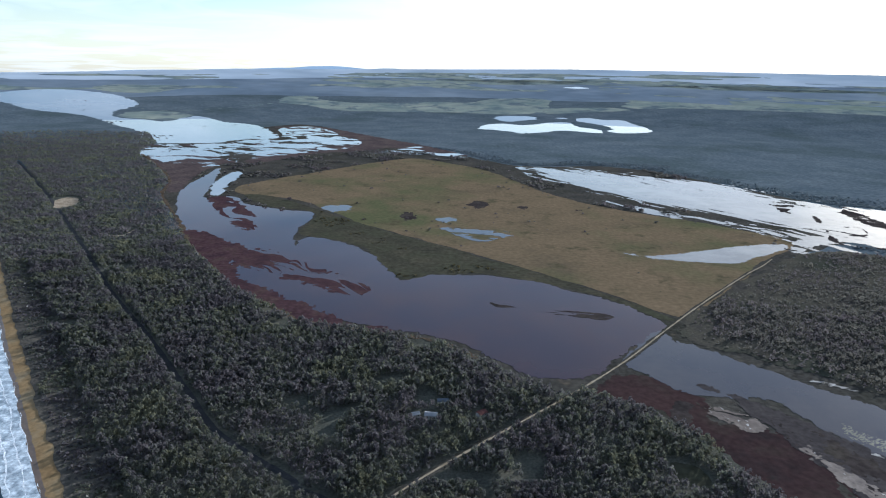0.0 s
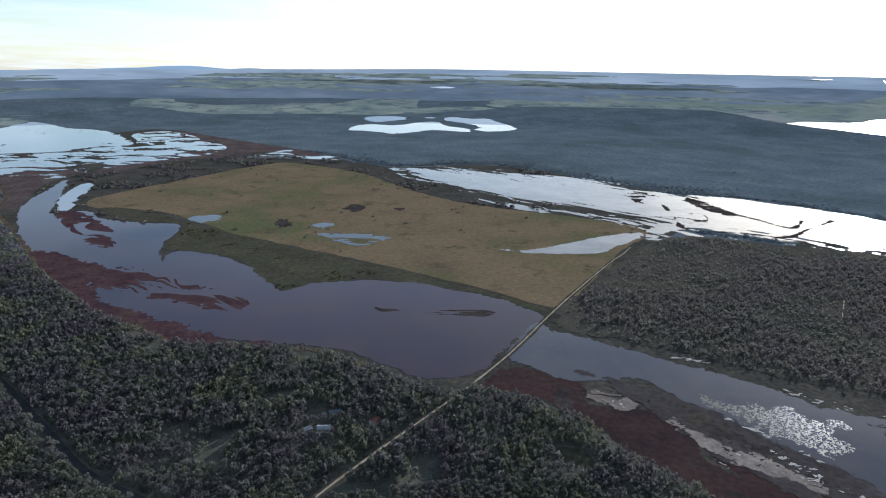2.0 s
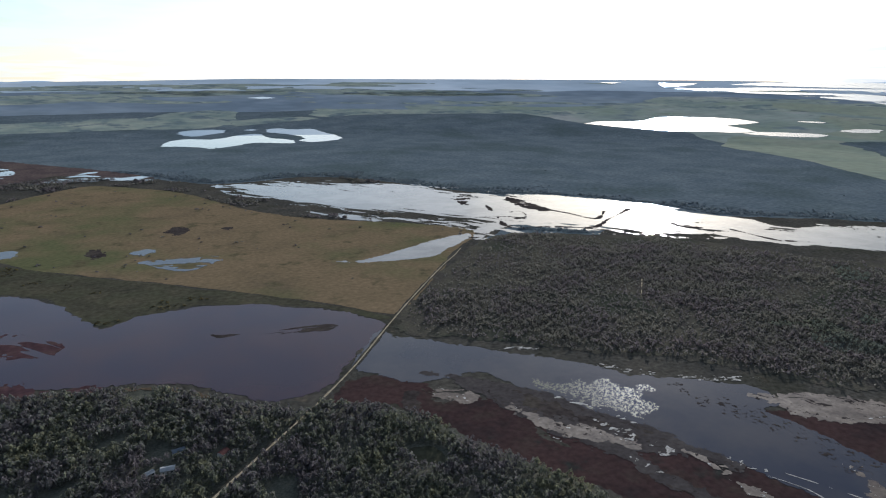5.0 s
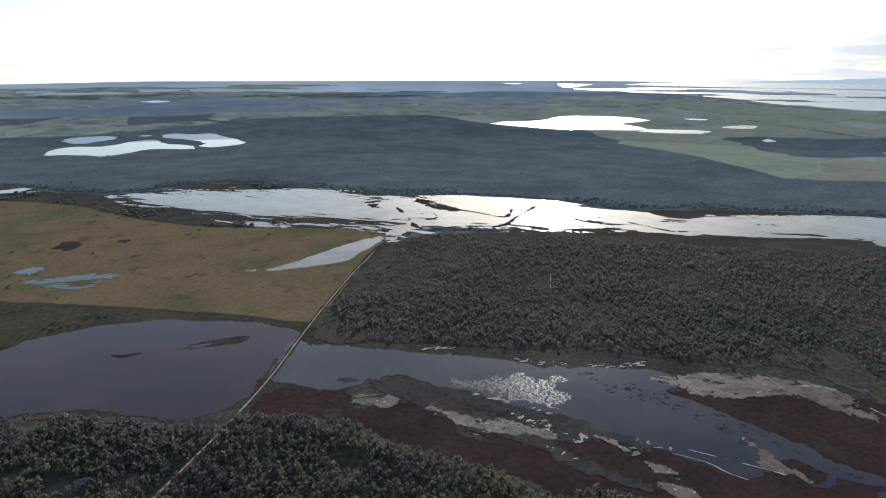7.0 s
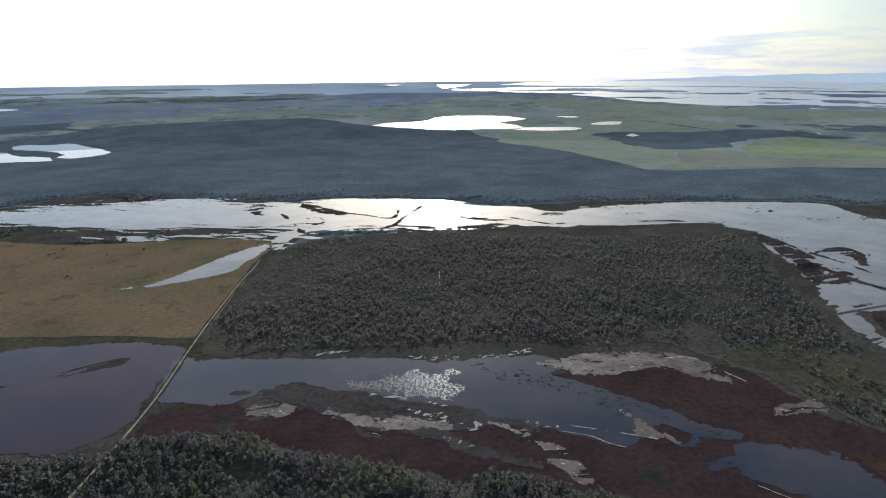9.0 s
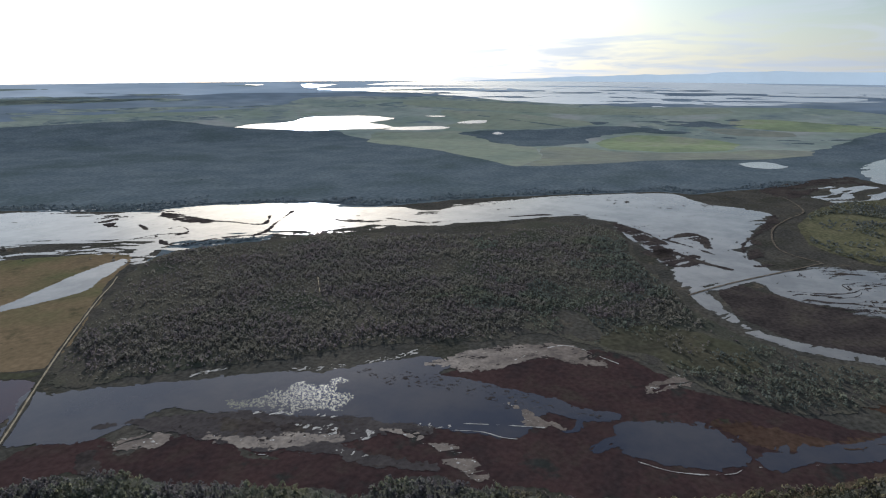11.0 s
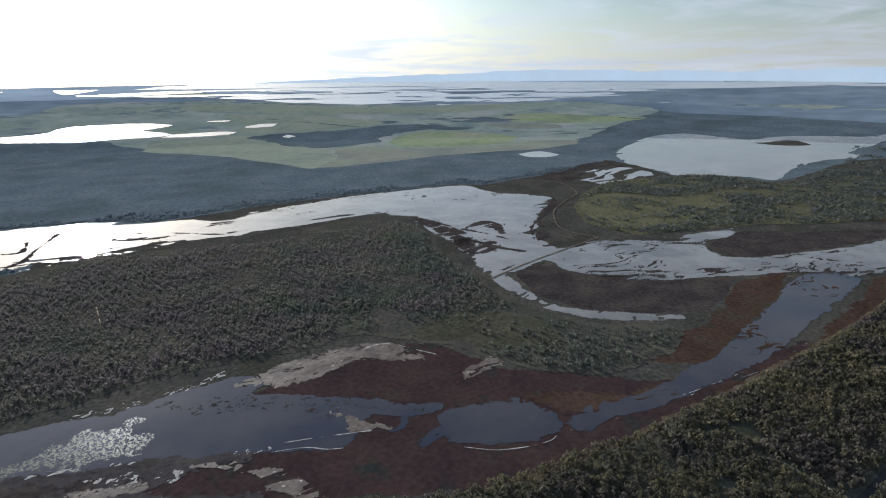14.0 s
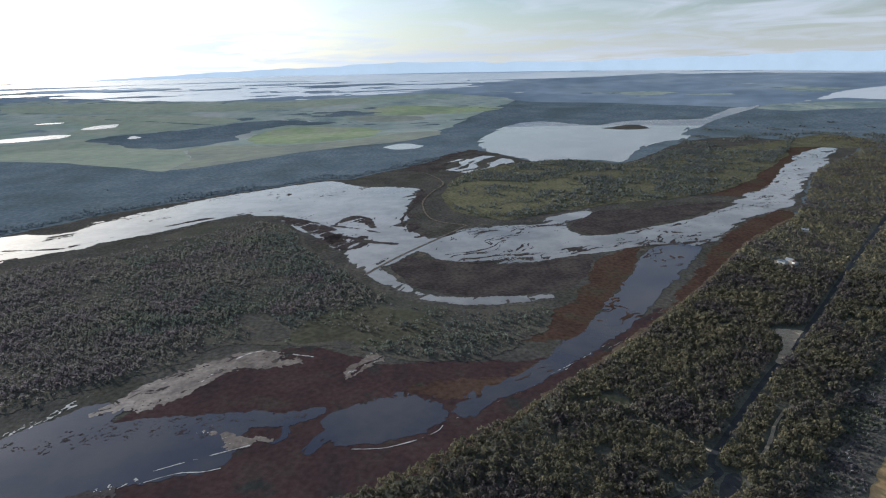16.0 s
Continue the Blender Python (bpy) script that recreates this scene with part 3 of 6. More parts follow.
POND_FAR_A = [(4.1, 1963), (5.1, 2119), (6.1, 2151), (8.4, 2120), (10.8, 2261), (12.3, 2264), (12.8, 2128), (14.8, 2067), (15.1, 1967), (13.4, 1974), (11.4, 1979), (8.4, 1862), (6.9, 1909), (5.4, 1942)]
POND_FAR_B = [(12.8, 2464), (13.7, 2511), (15.2, 2439), (16.6, 2472), (17.6, 2326), (19.0, 2168), (19.1, 2057), (16.3, 1987), (15.5, 2044), (16.2, 2130), (14.8, 2223), (13.8, 2291), (12.9, 2297)]
POND_FAR_C = [(5.4, 2363), (6.3, 2452), (9.1, 2471), (9.0, 2321), (7.1, 2293), (7.9, 2226), (6.4, 2238)]
POND_TINY = [(11.4, 5887), (13.5, 5928), (13.6, 5408), (11.9, 5276)]
POND_SUN = [(40.9, 2916), (41.9, 3052), (43.6, 3111), (45.7, 3164), (46.9, 3477), (49.4, 3606), (52.1, 3641), (54.8, 3434), (54.0, 3222), (51.9, 3139), (54.0, 2915), (54.7, 2741), (53.0, 2675), (51.1, 2677), (47.9, 2651), (45.2, 2708), (42.7, 2801)]
POND_SUN_B = [(59.5, 2948), (61.9, 3199), (63.5, 3185), (62.9, 3028), (60.9, 2970)]
POND_SUN_C = [(63.5, 2434), (64.1, 2535), (64.7, 2479), (64.5, 2380)]
POND_SUN_D = [(57.4, 3589), (59.4, 3613), (59.4, 3458), (58.4, 3471)]
WATER_BRAID_FAR = [(47.6, 13181), (53.2, 9586), (59.0, 8275), (63.9, 6224), (68.0, 5590), (76.5, 5003), (81.8, 5273), (86.5, 5601), (89.2, 5802), (92.6, 7402), (94.6, 9626), (90.4, 11430), (83.6, 12259), (76.4, 14335), (68.0, 16692), (57.1, 15811), (52.8, 14610)]
WATER_WIDE = [(52.1, 20673), (55.2, 32894), (59.1, 61842), (69.0, 184611), (78.8, 55547), (85.9, 23601), (94.5, 18975), (102.6, 17599), (106.9, 19454), (112.5, 20773), (112.5, 13448), (108.4, 11789), (102.7, 9945), (94.2, 9952), (83.6, 11180), (76.4, 15214), (72.0, 17576), (64.0, 17095), (57.1, 18099)]
WATER_WIDE_EAST = [(108.5, 13097), (114.3, 13071), (124.4, 10562), (129.3, 8467), (129.3, 7294), (124.4, 9105), (114.3, 10518), (110.1, 10551)]
POND_CREEK = [(18.1, 692), (20.3, 694), (22.6, 714), (25.3, 751), (28.7, 797), (31.0, 820), (30.5, 785), (28.5, 731), (27.3, 708), (23.6, 689), (19.8,
    683)]
POND_FIELD = [(1.0, 752), (3.7, 753), (6.3, 752), (8.3, 747), (6.9, 715), (4.8, 698), (3.1, 718)]
POND_FIELD_B = [(0.6, 797), (1.5, 804), (2.4, 797), (1.5, 777)]
PASTURE_MAIN = [(-17.3, 1031), (-14.9, 1082), (-10.4, 1155), (-6.4, 1236), (-1.7, 1322), (1.9, 1265), (5.5, 1177), (8.7, 1060), (12.4, 965), (17.4,
    914), (22.2, 889), (25.9, 872), (30.3, 849), (31.2, 822), (30.1, 757), (28.6, 698), (28.3, 661), (25.1, 553), (23.4, 520), (16.1, 561), (9.7,
    605), (-0.1, 693), (-6.4, 778), (-10.5, 878), (-13.5, 941), (-16.9, 972)]
PASTURE_GREEN = [(-16.9, 972), (-13.5, 933), (-6.4, 772), (-0.1, 688), (9.7, 601), (16.2, 558), (22.9, 515), (21.4, 513), (18.3, 534), (10.9, 568),
    (3.8, 584), (-2.6, 564), (-5.7, 654), (-8.6, 699), (-11.7, 723), (-12.1, 757), (-10.5, 834), (-14.5, 883)]
FAR_STRIP_A = [(-17.7, 2923), (-14.0, 3001), (-12.6, 3488), (-10.2, 3512), (-9.5, 3106), (-6.3, 3057), (-3.3, 3094), (0.2, 3193), (3.3, 3210), (5.0, 3492), (6.8, 3710), (9.7, 3814), (10.5, 3402), (9.8, 2813), (11.0, 2986), (16.5, 3153), (16.9, 2972), (11.8, 2697), (5.8, 2524), (1.8, 2550), (-3.3, 2551), (-8.3, 2572), (-11.2, 2869), (-15.4, 2856)]
FAR_STRIP_B = [(17.0, 3129), (17.0, 3822), (19.2, 3871), (25.4, 3860), (31.0, 3889), (36.7, 3951), (42.9, 3854), (43.0, 3590), (36.8, 3560), (31.0, 3487), (25.4, 3400), (21.1, 3331)]
FAR_STRIP_C = [(-27.9, 4388), (-26.1, 4784), (-22.0, 4645), (-20.7, 4340), (-23.7, 3758), (-26.2, 3874)]
FAR_PLAIN = [(25.6, 4529), (30.0, 4250), (33.4, 4409), (37.7, 4356), (40.8, 4554), (45.0, 5238), (47.3, 7302), (53.2, 7571), (63.9, 6069), (74.0, 4993), (81.4, 5052), (90.5, 5257), (93.9, 4553), (96.8, 3979), (94.1, 3189), (92.1, 2527), (90.0, 2171), (84.0, 1924), (77.2, 1771), (71.1, 1647), (66.9, 1561), (63.8, 1679), (60.8, 1833), (56.8, 2046), (52.5, 2240), (49.2, 2625), (46.1, 2688), (41.0, 2878), (37.9, 3262), (33.3, 3732), (29.3, 3677), (25.2, 3681)]
FIELD_GREEN_A = [(72.7, 2092), (73.8, 2299), (75.5, 2490), (78.9, 2481), (82.8, 2371), (84.9, 2223), (83.3, 2023), (78.8, 1943), (74.4, 1957)]
FIELD_GREEN_B = [(83.2, 3366), (83.9, 3700), (87.0, 3698), (91.0, 3462), (96.2, 3383), (94.5, 3071), (91.0, 2949), (87.9, 2905), (83.9, 3044)]
WOOD_PATCH_A = [(60.7, 2559), (63.1, 2658), (66.9, 2612), (71.3, 2791), (74.2, 3027), (78.9, 2863), (85.9, 2542), (94.0, 2498), (90.9, 2292), (89.4, 2267), (78.9, 2533), (75.0, 2555), (72.6, 2186), (71.2, 2057), (67.6, 2045), (64.2, 2140)]
WOOD_PATCH_B = [(70.1, 3512), (73.3, 3222), (79.0, 3290), (82.9, 3575), (85.4, 3756), (82.9, 3239), (80.9, 3018), (76.1, 3147), (72.8, 3044)]
ISLE = [(24.1, 518), (26.5, 589), (29.4, 681), (31.3, 766), (35.4, 829), (43.0, 843), (48.2, 857), (55.9, 852), (62.9, 852), (66.9, 929), (74.9, 912),
    (77.7, 744), (81.0, 653), (83.7, 581), (87.5, 549), (92.7, 526), (99.7, 539), (99.5, 493), (96.1, 446), (90.1, 425), (82.5, 446), (77.9, 470),
    (74.0, 480), (68.8, 497), (64.4, 475), (57.5, 470), (49.0, 464), (43.3, 454), (31.8, 466), (24.0, 480)]
ISLE_CLEAR = [(70.6, 558), (72.8, 549), (74.8, 506), (74.1, 491), (72.4, 497), (71.2, 522)]
SCRUB_EAST = [(90.3, 1128), (93.4, 1311), (101.0, 1435), (106.4, 1384), (109.6, 1652), (111.7, 2014), (114.2, 2564), (116.7, 2882), (119.8, 2808), (122.5, 2458), (126.0, 2303), (126.2, 1809), (122.7, 1909), (119.6, 1988), (118.6, 1574), (115.5, 1192), (112.6, 1073), (108.4, 1011), (103.6, 958), (99.1, 897), (95.4, 862), (90.7, 940)]
SANDFLAT = [(-26.1, 2409), (-25.3, 2520), (-23.9, 2559), (-21.3, 2492), (-20.4, 2346), (-22.3, 2191), (-24.4, 2266), (-26.0, 2300)]
ROAD = [(-33.2, 1433), (-31.3, 998), (-29.7, 742), (-28.1, 582), (-25.7, 471), (-23.2, 382), (-21.1, 330), (-18.1, 300), (-13.9, 272), (-11.1, 256)]
ROAD_E = [(112.7, 291), (115.3, 333), (118.5, 424), (120.7, 499), (122.0, 566), (123.6, 704), (125.8, 1003)]
CAUSEWAY = [(-3.9, 252), (7.3, 307), (13.9, 356), (18.9, 415), (22.5, 489), (25.1, 560), (28.1, 663), (29.4, 711), (30.0, 743)]
CAUSEWAY_B = [(82.3, 640), (85.6, 699), (89.5, 773), (92.1, 834)]
CAUSEWAY_C = [(111.7, 1046), (115.2, 1021), (119.5, 988)]
PATH_SPIT = [(92.1, 834), (88.9, 873), (88.0, 981), (88.9, 1074), (90.0, 1159), (88.5, 1273), (87.0, 1300)]
RIPPLE = [(37.9, 396), (39.8, 401), (42.7, 406), (44.5, 413), (46.0, 404), (48.4, 408), (48.0, 398), (48.9, 387), (48.7, 373), (46.5, 374), (44.0, 377), (41.1, 384), (38.7, 391)]
WEED_BAR = [(5.8, 509), (8.9, 501), (12.1, 503), (15.3, 506), (17.9, 501), (16.4, 491), (13.2, 490), (9.4, 493), (6.7, 497)]
SCUM_B = [(60.6, 344), (65.8, 344), (70.0, 345)]
SCUM_C = [(79.8, 323), (81.8, 321), (83.6, 321), (86.4, 326), (88.6, 334), (89.2, 340)]
SCUM_D = [(90.6, 348), (92.2, 352), (94.7, 367), (97.3, 381), (98.7, 392)]
SCUM_E = [(99.5, 404), (101.9, 424), (104.7, 456), (105.8, 471)]
SCUM_F = [(60.2, 336), (63.4, 335), (65.5, 330), (67.2, 329)]
SCUM_H = [(33.5, 446), (34.8, 451), (36.0, 455), (37.7, 455)]
SCUM_I = [(101.5, 416), (104.6, 448), (107.1, 478), (109.5, 531), (111.8, 611)]
SCUM_J = [(66.6, 441), (70.0, 469), (72.3, 475), (75.1, 460), (76.8, 452)]
CLEAR_A = [(-31.2, 1030), (-29.6, 1033), (-29.6, 976), (-31.4, 953)]
CLEAR_B = [(119.4, 539), (121.4, 541), (121.0, 509), (120.3, 471), (119.6, 471), (120.0, 509), (119.1, 526)]
CLEAR_C = [(118.5, 735), (120.3, 737), (120.3, 713), (118.8, 711)]
SIDE_A = [(115.1, 339), (112.2, 348), (109.6, 357), (108.0, 357)]
SIDE_B = [(-27.9, 380), (-26.5, 381), (-24.7, 379), (-23.0, 368)]
SIDE_C = [(-27.9, 788), (-26.9, 779), (-25.8, 800)]
FIREBREAK = [(47.2, 605), (47.1, 664)]
LAWN = [(24.5, 309), (27.2, 311), (28.6, 300), (27.7, 292), (25.3, 294)]
ISLE_GRASS = [(74.6, 482), (77.8, 536), (83.3, 543), (87.6, 524), (88.8, 479), (83.5, 468), (79.6, 472)]
FAR_BAND_A = [(1.0, 7597), (9.8, 8384), (25.7, 11400), (37.6, 8613), (32.6, 6552), (18.2, 5894), (5.8, 5688), (0.9, 5454)]
THIN_A = [(34.4, 33957), (37.6, 36292), (39.3, 25587), (36.6, 22248)]
THIN_B = [(39.6, 16685), (42.6, 22038), (44.5, 19099), (42.6, 15078)]
THIN_C = [(45.5, 16676), (47.9, 24062), (50.3, 19224), (47.9, 14188)]
SALT_BASE = [(37.2, 337), (60.2, 282), (83.2, 291), (92.5, 327), (99.1, 370), (107.4, 476), (109.6, 524), (109.4, 549), (103.3, 459), (94.2, 424),
    (83.6, 432), (75.7, 469), (66.6, 441), (58.7, 414), (44.6, 365), (35.3, 358)]
BAR_A = [(80.0, 892), (81.5, 916), (83.1, 905), (83.2, 845), (82.0, 882), (80.5, 868)]
BAR_B = [(77.6, 793), (80.8, 818), (82.9, 779), (83.2, 748), (80.9, 736), (79.2, 767)]
BAR_C = [(87.8, 1109), (87.0, 964), (86.3, 873), (87.0, 785), (88.6, 785), (87.4, 867), (87.7, 967), (88.3, 1071)]
BAR_D = [(29.1, 1092), (30.2, 1101), (30.8, 1039), (30.6, 993), (29.6, 1041)]
BAR_E = [(33.9, 1087), (35.5, 1066), (37.6, 1019), (38.6, 992), (37.0, 982), (34.7, 1037)]
BAR_F = [(74.9, 955), (76.5, 924), (79.2, 863), (80.8, 775), (79.5, 759), (77.3, 847), (75.6, 894)]
FLAT_A = [(86.5, 1348), (89.0, 1276), (91.2, 1441), (93.9, 1507), (92.5, 1641), (89.8, 1519)]
LINK_A = [(84.9, 382), (90.9, 379), (97.4, 404), (100.8, 445), (100.2, 406), (97.0, 386), (93.6, 370), (90.0, 356), (87.2, 372)]
LINK_B = [(68.5, 382), (73.5, 376), (78.4, 366), (78.5, 337), (75.9, 323), (73.5, 339), (68.8, 350), (67.3, 361)]
RUST_FLAT = [(83.2, 383), (88.2, 394), (93.4, 403), (97.3, 415), (100.3, 445), (96.9, 399), (92.0, 376), (89.4, 374), (86.0, 379)]
HOLE_A = [(3.4, 893), (4.6, 919), (5.4, 894), (4.4, 866)]
HOLE_B = [(-2.8, 823), (-1.7, 836), (-1.2, 805), (-2.2, 789)]
HOLE_C = [(8.1, 891), (9.4, 892), (8.8, 872)]
HOLE_D = [(-10.0, 874), (-8.0, 879), (-7.1, 857), (-9.0, 842)]
HOLE_E = [(12.9, 904), (13.9, 902), (13.6, 885)]
WATER_TAIL = [(82.3, 664), (83.6, 675), (84.7, 630), (86.4, 595), (89.0, 566), (92.5, 560), (96.4, 564), (100.0, 567), (99.6, 557), (96.0, 546),
    (91.1, 541), (87.5, 562), (84.8, 595), (83.1, 628)]
WATER_RIVER = [(111.1, 2129), (112.5, 2456), (114.2, 2888), (115.8, 3161), (116.4, 3356), (116.2, 3090), (114.6, 2713), (113.1, 2412), (111.9, 2132)]
WATER_NECK = [(86.1, 731), (87.0, 804), (88.5, 769), (91.1, 729), (93.6, 695), (92.2, 669), (89.2, 684), (87.4, 716), (84.6, 669), (83.1, 661)]
SHORE_LINE = [(-24.7, 1453), (-23.7, 1306), (-22.7, 1117), (-23.4, 1003), (-22.4, 834), (-21.3, 699), (-19.3, 604), (-17.0, 542), (-13.0, 480), (-8.8,
    455), (-3.3, 438), (1.2, 424), (5.2, 399)]
SHORE_LINE_E = [(87.1, 295), (91.8, 317), (95.9, 344), (100.4, 385), (104.1, 422), (107.6, 477), (111.4, 561), (114.0, 650), (116.4, 791), (119.5,
    945)]
BAR_LINE_A = [(35.1, 1035), (37.1, 1000), (39.5, 979), (42.5, 945), (43.2, 1001)]
BAR_LINE_B = [(41.5, 878), (42.7, 898), (43.7, 950), (44.7, 997), (45.3, 1031)]
BAR_LINE_C = [(35.9, 858), (38.0, 876), (41.2, 880), (43.7, 877), (46.5, 895)]
BAR_LINE_D = [(32.4, 1010), (33.4, 931), (34.2, 869), (35.9, 858)]
BAR_LINE_E = [(29.4, 898), (31.5, 914), (33.4, 931), (36.1, 921)]
BAR_LINE_F = [(86.4, 805), (86.1, 881), (87.0, 959), (87.8, 1072)]
FIELD_PALE = [(53.1, 2555), (55.1, 2539), (58.7, 2503), (60.5, 2617), (62.6, 2305), (64.6, 2094), (67.6, 2013), (68.5, 1743), (66.0, 1537), (62.3, 1694), (58.5, 1891), (54.9, 2038), (52.2, 2114)]
FIELD_DUN = [(67.8, 2008), (72.1, 2004), (74.4, 1912), (78.8, 1913), (82.8, 1964), (85.8, 2113), (89.4, 2144), (90.9, 2109), (89.4, 2001), (85.8, 1851), (80.7, 1773), (76.7, 1701), (74.3, 1644), (71.0, 1589), (68.2, 1555), (66.4, 1548), (68.3, 1724)]
FIELD_MID = [(59.1, 4336), (65.0, 3951), (70.5, 3395), (73.5, 3054), (70.4, 2825), (66.9, 2666), (61.9, 2658), (59.2, 2788), (61.2, 3166), (59.0, 3755)]
FIELD_WET = [(76.1, 3230), (79.0, 3203), (80.9, 2944), (83.4, 2566), (78.9, 2615), (76.0, 2922)]
FIELD_EDGE = [(80.9, 2944), (83.9, 2968), (88.9, 2815), (88.4, 2608), (83.4, 2594)]
FIELD_BACK_A = [(55.6, 6250), (63.1, 5906), (71.5, 4639), (78.1, 4653), (83.0, 5070), (84.0, 4291), (79.0, 3863), (71.5, 3804), (65.0, 4136), (59.1, 4699), (55.5, 4894)]
WATER_BRAID_EASTFAR = [(81.0, 5455), (86.0, 5661), (91.0, 6240), (96.0, 7668), (98.9, 8597), (98.9, 11357), (91.0, 12139), (86.0, 10123), (81.1, 8175)]
FAR_POOLS = [(89.7, 4078), (90.9, 5993), (96.6, 6860), (101.5, 5324), (100.5, 4311), (96.0, 4331)]
SHORE_TRACK = [(-24.7, 2700), (-22.2, 2574), (-18.7, 2642), (-15.4, 2856), (-12.6, 3045), (-10.2, 3226)]
MUD_TAIL = [(52.8, 339), (55.6, 336), (57.9, 324), (60.5, 321), (62.6, 306), (64.8, 290), (62.5, 285), (60.4, 299), (58.4, 314), (55.6, 327)]
MUD_HEAD = [(27.5, 382), (30.3, 381), (32.0, 372), (32.0, 365), (31.4, 362), (29.2, 365), (27.3, 369)]
MUD_ISLET = [(65.4, 374), (67.5, 371), (69.0, 358), (71.1, 351), (71.9, 346), (69.4, 346), (67.9, 350), (67.5, 360)]
MUD_EDGE = [(79.6, 407), (80.4, 428), (82.8, 452), (83.4, 438), (81.7, 419)]
MUD_PUDDLE = [(23.9, 375), (25.6, 375), (25.7, 355), (24.2, 355)]
FLAT_EAST = [(115.8, 3116), (119.4, 3484), (125.8, 3561), (125.8, 3178), (121.7, 3037), (118.3, 2920)]
SPIT_GRASS = [(90.2, 1050), (92.4, 1168), (97.0, 1160), (101.1, 1184), (102.6, 1117), (100.6, 1017), (98.6, 953), (94.9, 904), (91.8, 930)]
CLEAR_GRASS = [(117.6, 484), (118.4, 515), (119.2, 526), (119.9, 511), (119.5, 473), (118.2, 474)]
POND_FAR_D = [(10.8, 2477), (12.1, 2449), (11.8, 2394), (11.1, 2405)]
SCRUB_GROUND = [(90.3, 1128), (93.4, 1311), (101.0, 1435), (106.4, 1384), (110.5, 1498), (114.4, 1675), (118.1, 1840), (120.8, 2028), (124.1, 1952), (124.2, 1761), (118.9, 1707), (118.6, 1529), (115.5, 1175), (112.6, 1073), (108.4, 1011), (103.6, 958), (99.1, 897), (95.4, 862), (90.7, 940)]
REED_EDGE = [(53.0, 405), (55.2, 417), (59.9, 412), (65.9, 395), (68.2, 381), (64.3, 383), (58.8, 392), (54.5, 394)]
REED_EDGE_B = [(50.3, 423), (54.3, 418), (59.5, 401), (63.9, 387), (69.8, 375), (75.6, 372), (74.3, 363), (67.8, 365), (62.4, 377), (57.3, 397), (52.1, 408)]
POND_SUN_TAIL = [(52.9, 2706), (56.4, 2797), (59.5, 2810), (59.7, 2712), (58.9, 2645), (55.9, 2607)]
MUD_BANK = [(26.4, 408), (30.9, 400), (34.7, 393), (39.6, 380), (46.4, 361), (52.9, 350), (57.4, 341), (57.4, 332), (53.9, 333), (51.6, 330), (47.7, 330), (49.3, 319), (52.6, 310), (57.2, 301), (58.3, 294), (51.4, 302), (47.1, 319), (42.4, 325), (38.6, 339), (34.7, 360), (32.3, 375), (28.5, 397), (26.2, 398)]
WEED_BANK = [(36.7, 373), (38.1, 373), (41.3, 364), (45.8, 351), (47.3, 342), (43.2, 348), (37.5, 362)]
CRUST_A = [(38.9, 380), (41.5, 377), (44.9, 369), (48.1, 360), (48.0, 357), (44.4, 367), (41.4, 373)]
CRUST_B = [(43.8, 356), (46.3, 350), (47.8, 349), (47.6, 336), (46.2, 342), (45.0, 347)]
CRUST_C = [(48.8, 342), (51.8, 338), (51.7, 327), (49.9, 332)]
CRUST_D = [(56.5, 343), (58.6, 342), (60.0, 344), (59.9, 340), (58.0, 338)]
CRUST_E = [(45.8, 322), (48.2, 321), (50.4, 315), (51.7, 310), (50.9, 309), (48.2, 318)]
CRUST_F = [(43.5, 436), (46.0, 440), (49.1, 436), (48.9, 431), (46.4, 430)]
CRUST_G = [(49.6, 435), (53.4, 446), (57.8, 462), (57.9, 457), (53.4, 438)]
CRUST_H = [(33.5, 449), (35.3, 457), (37.5, 458), (37.6, 451), (35.2, 449)]
CRUST_I = [(39.2, 333), (40.4, 331), (40.8, 324), (39.8, 324)]
BAR_LINE_G = [(79.8, 864), (80.6, 901), (82.1, 914), (83.0, 885), (83.3, 844)]
BAR_LINE_H = [(79.6, 867), (82.2, 837), (83.9, 812)]
BAR_LINE_I = [(48.7, 961), (50.4, 936), (53.4, 951), (56.4, 923), (58.4, 909)]
BAR_LINE_J = [(34.6, 964), (35.6, 971), (36.2, 936), (35.3, 919)]
BAR_LINE_K = [(76.0, 908), (78.3, 888), (79.7, 826), (82.8, 772), (85.4, 753)]
BAR_LINE_L = [(58.4, 917), (61.6, 939), (64.8, 958), (69.0, 985), (74.3, 1002)]
SIDE_D = [(120.9, 407), (120.2, 384), (119.9, 360), (119.3, 342)]
SIDE_E = [(125.8, 455), (124.4, 435), (122.9, 416), (120.9, 407)]
CLEAR_D = [(116.2, 305), (116.7, 319), (117.6, 323), (118.0, 317), (117.7, 304), (116.7, 296)]
CLEAR_E = [(105.0, 380), (106.1, 387), (107.4, 381), (107.9, 372), (106.4, 370)]
HEDGE_A = [(74.8, 3780), (80.3, 3400), (85.2, 3510), (90.8, 3417), (96.0, 3166)]
HEDGE_B = [(81.3, 2532), (87.2, 2461), (94.0, 2686), (97.3, 2853)]
HEDGE_C = [(62.2, 3674), (70.2, 2847), (75.3, 2529)]
HEDGE_D = [(48.3, 4457), (55.0, 4464), (62.2, 3966), (70.2, 4077), (77.3, 4144)]


# ---------------------------------------------------------------- the lie of the land
EYE = 200.0
ROWS = 1109.0 * EYE
FLAT = 2218.0
RIM = [(-180, 30), (-60, 32), (-36, 32), (-17, 21), (3, 14), (12, 10), (30, 8), (50, 5), (70, 6), (85, 8), (92, 9), (103, 12), (115, 17), (123, 21), (180, 30)]


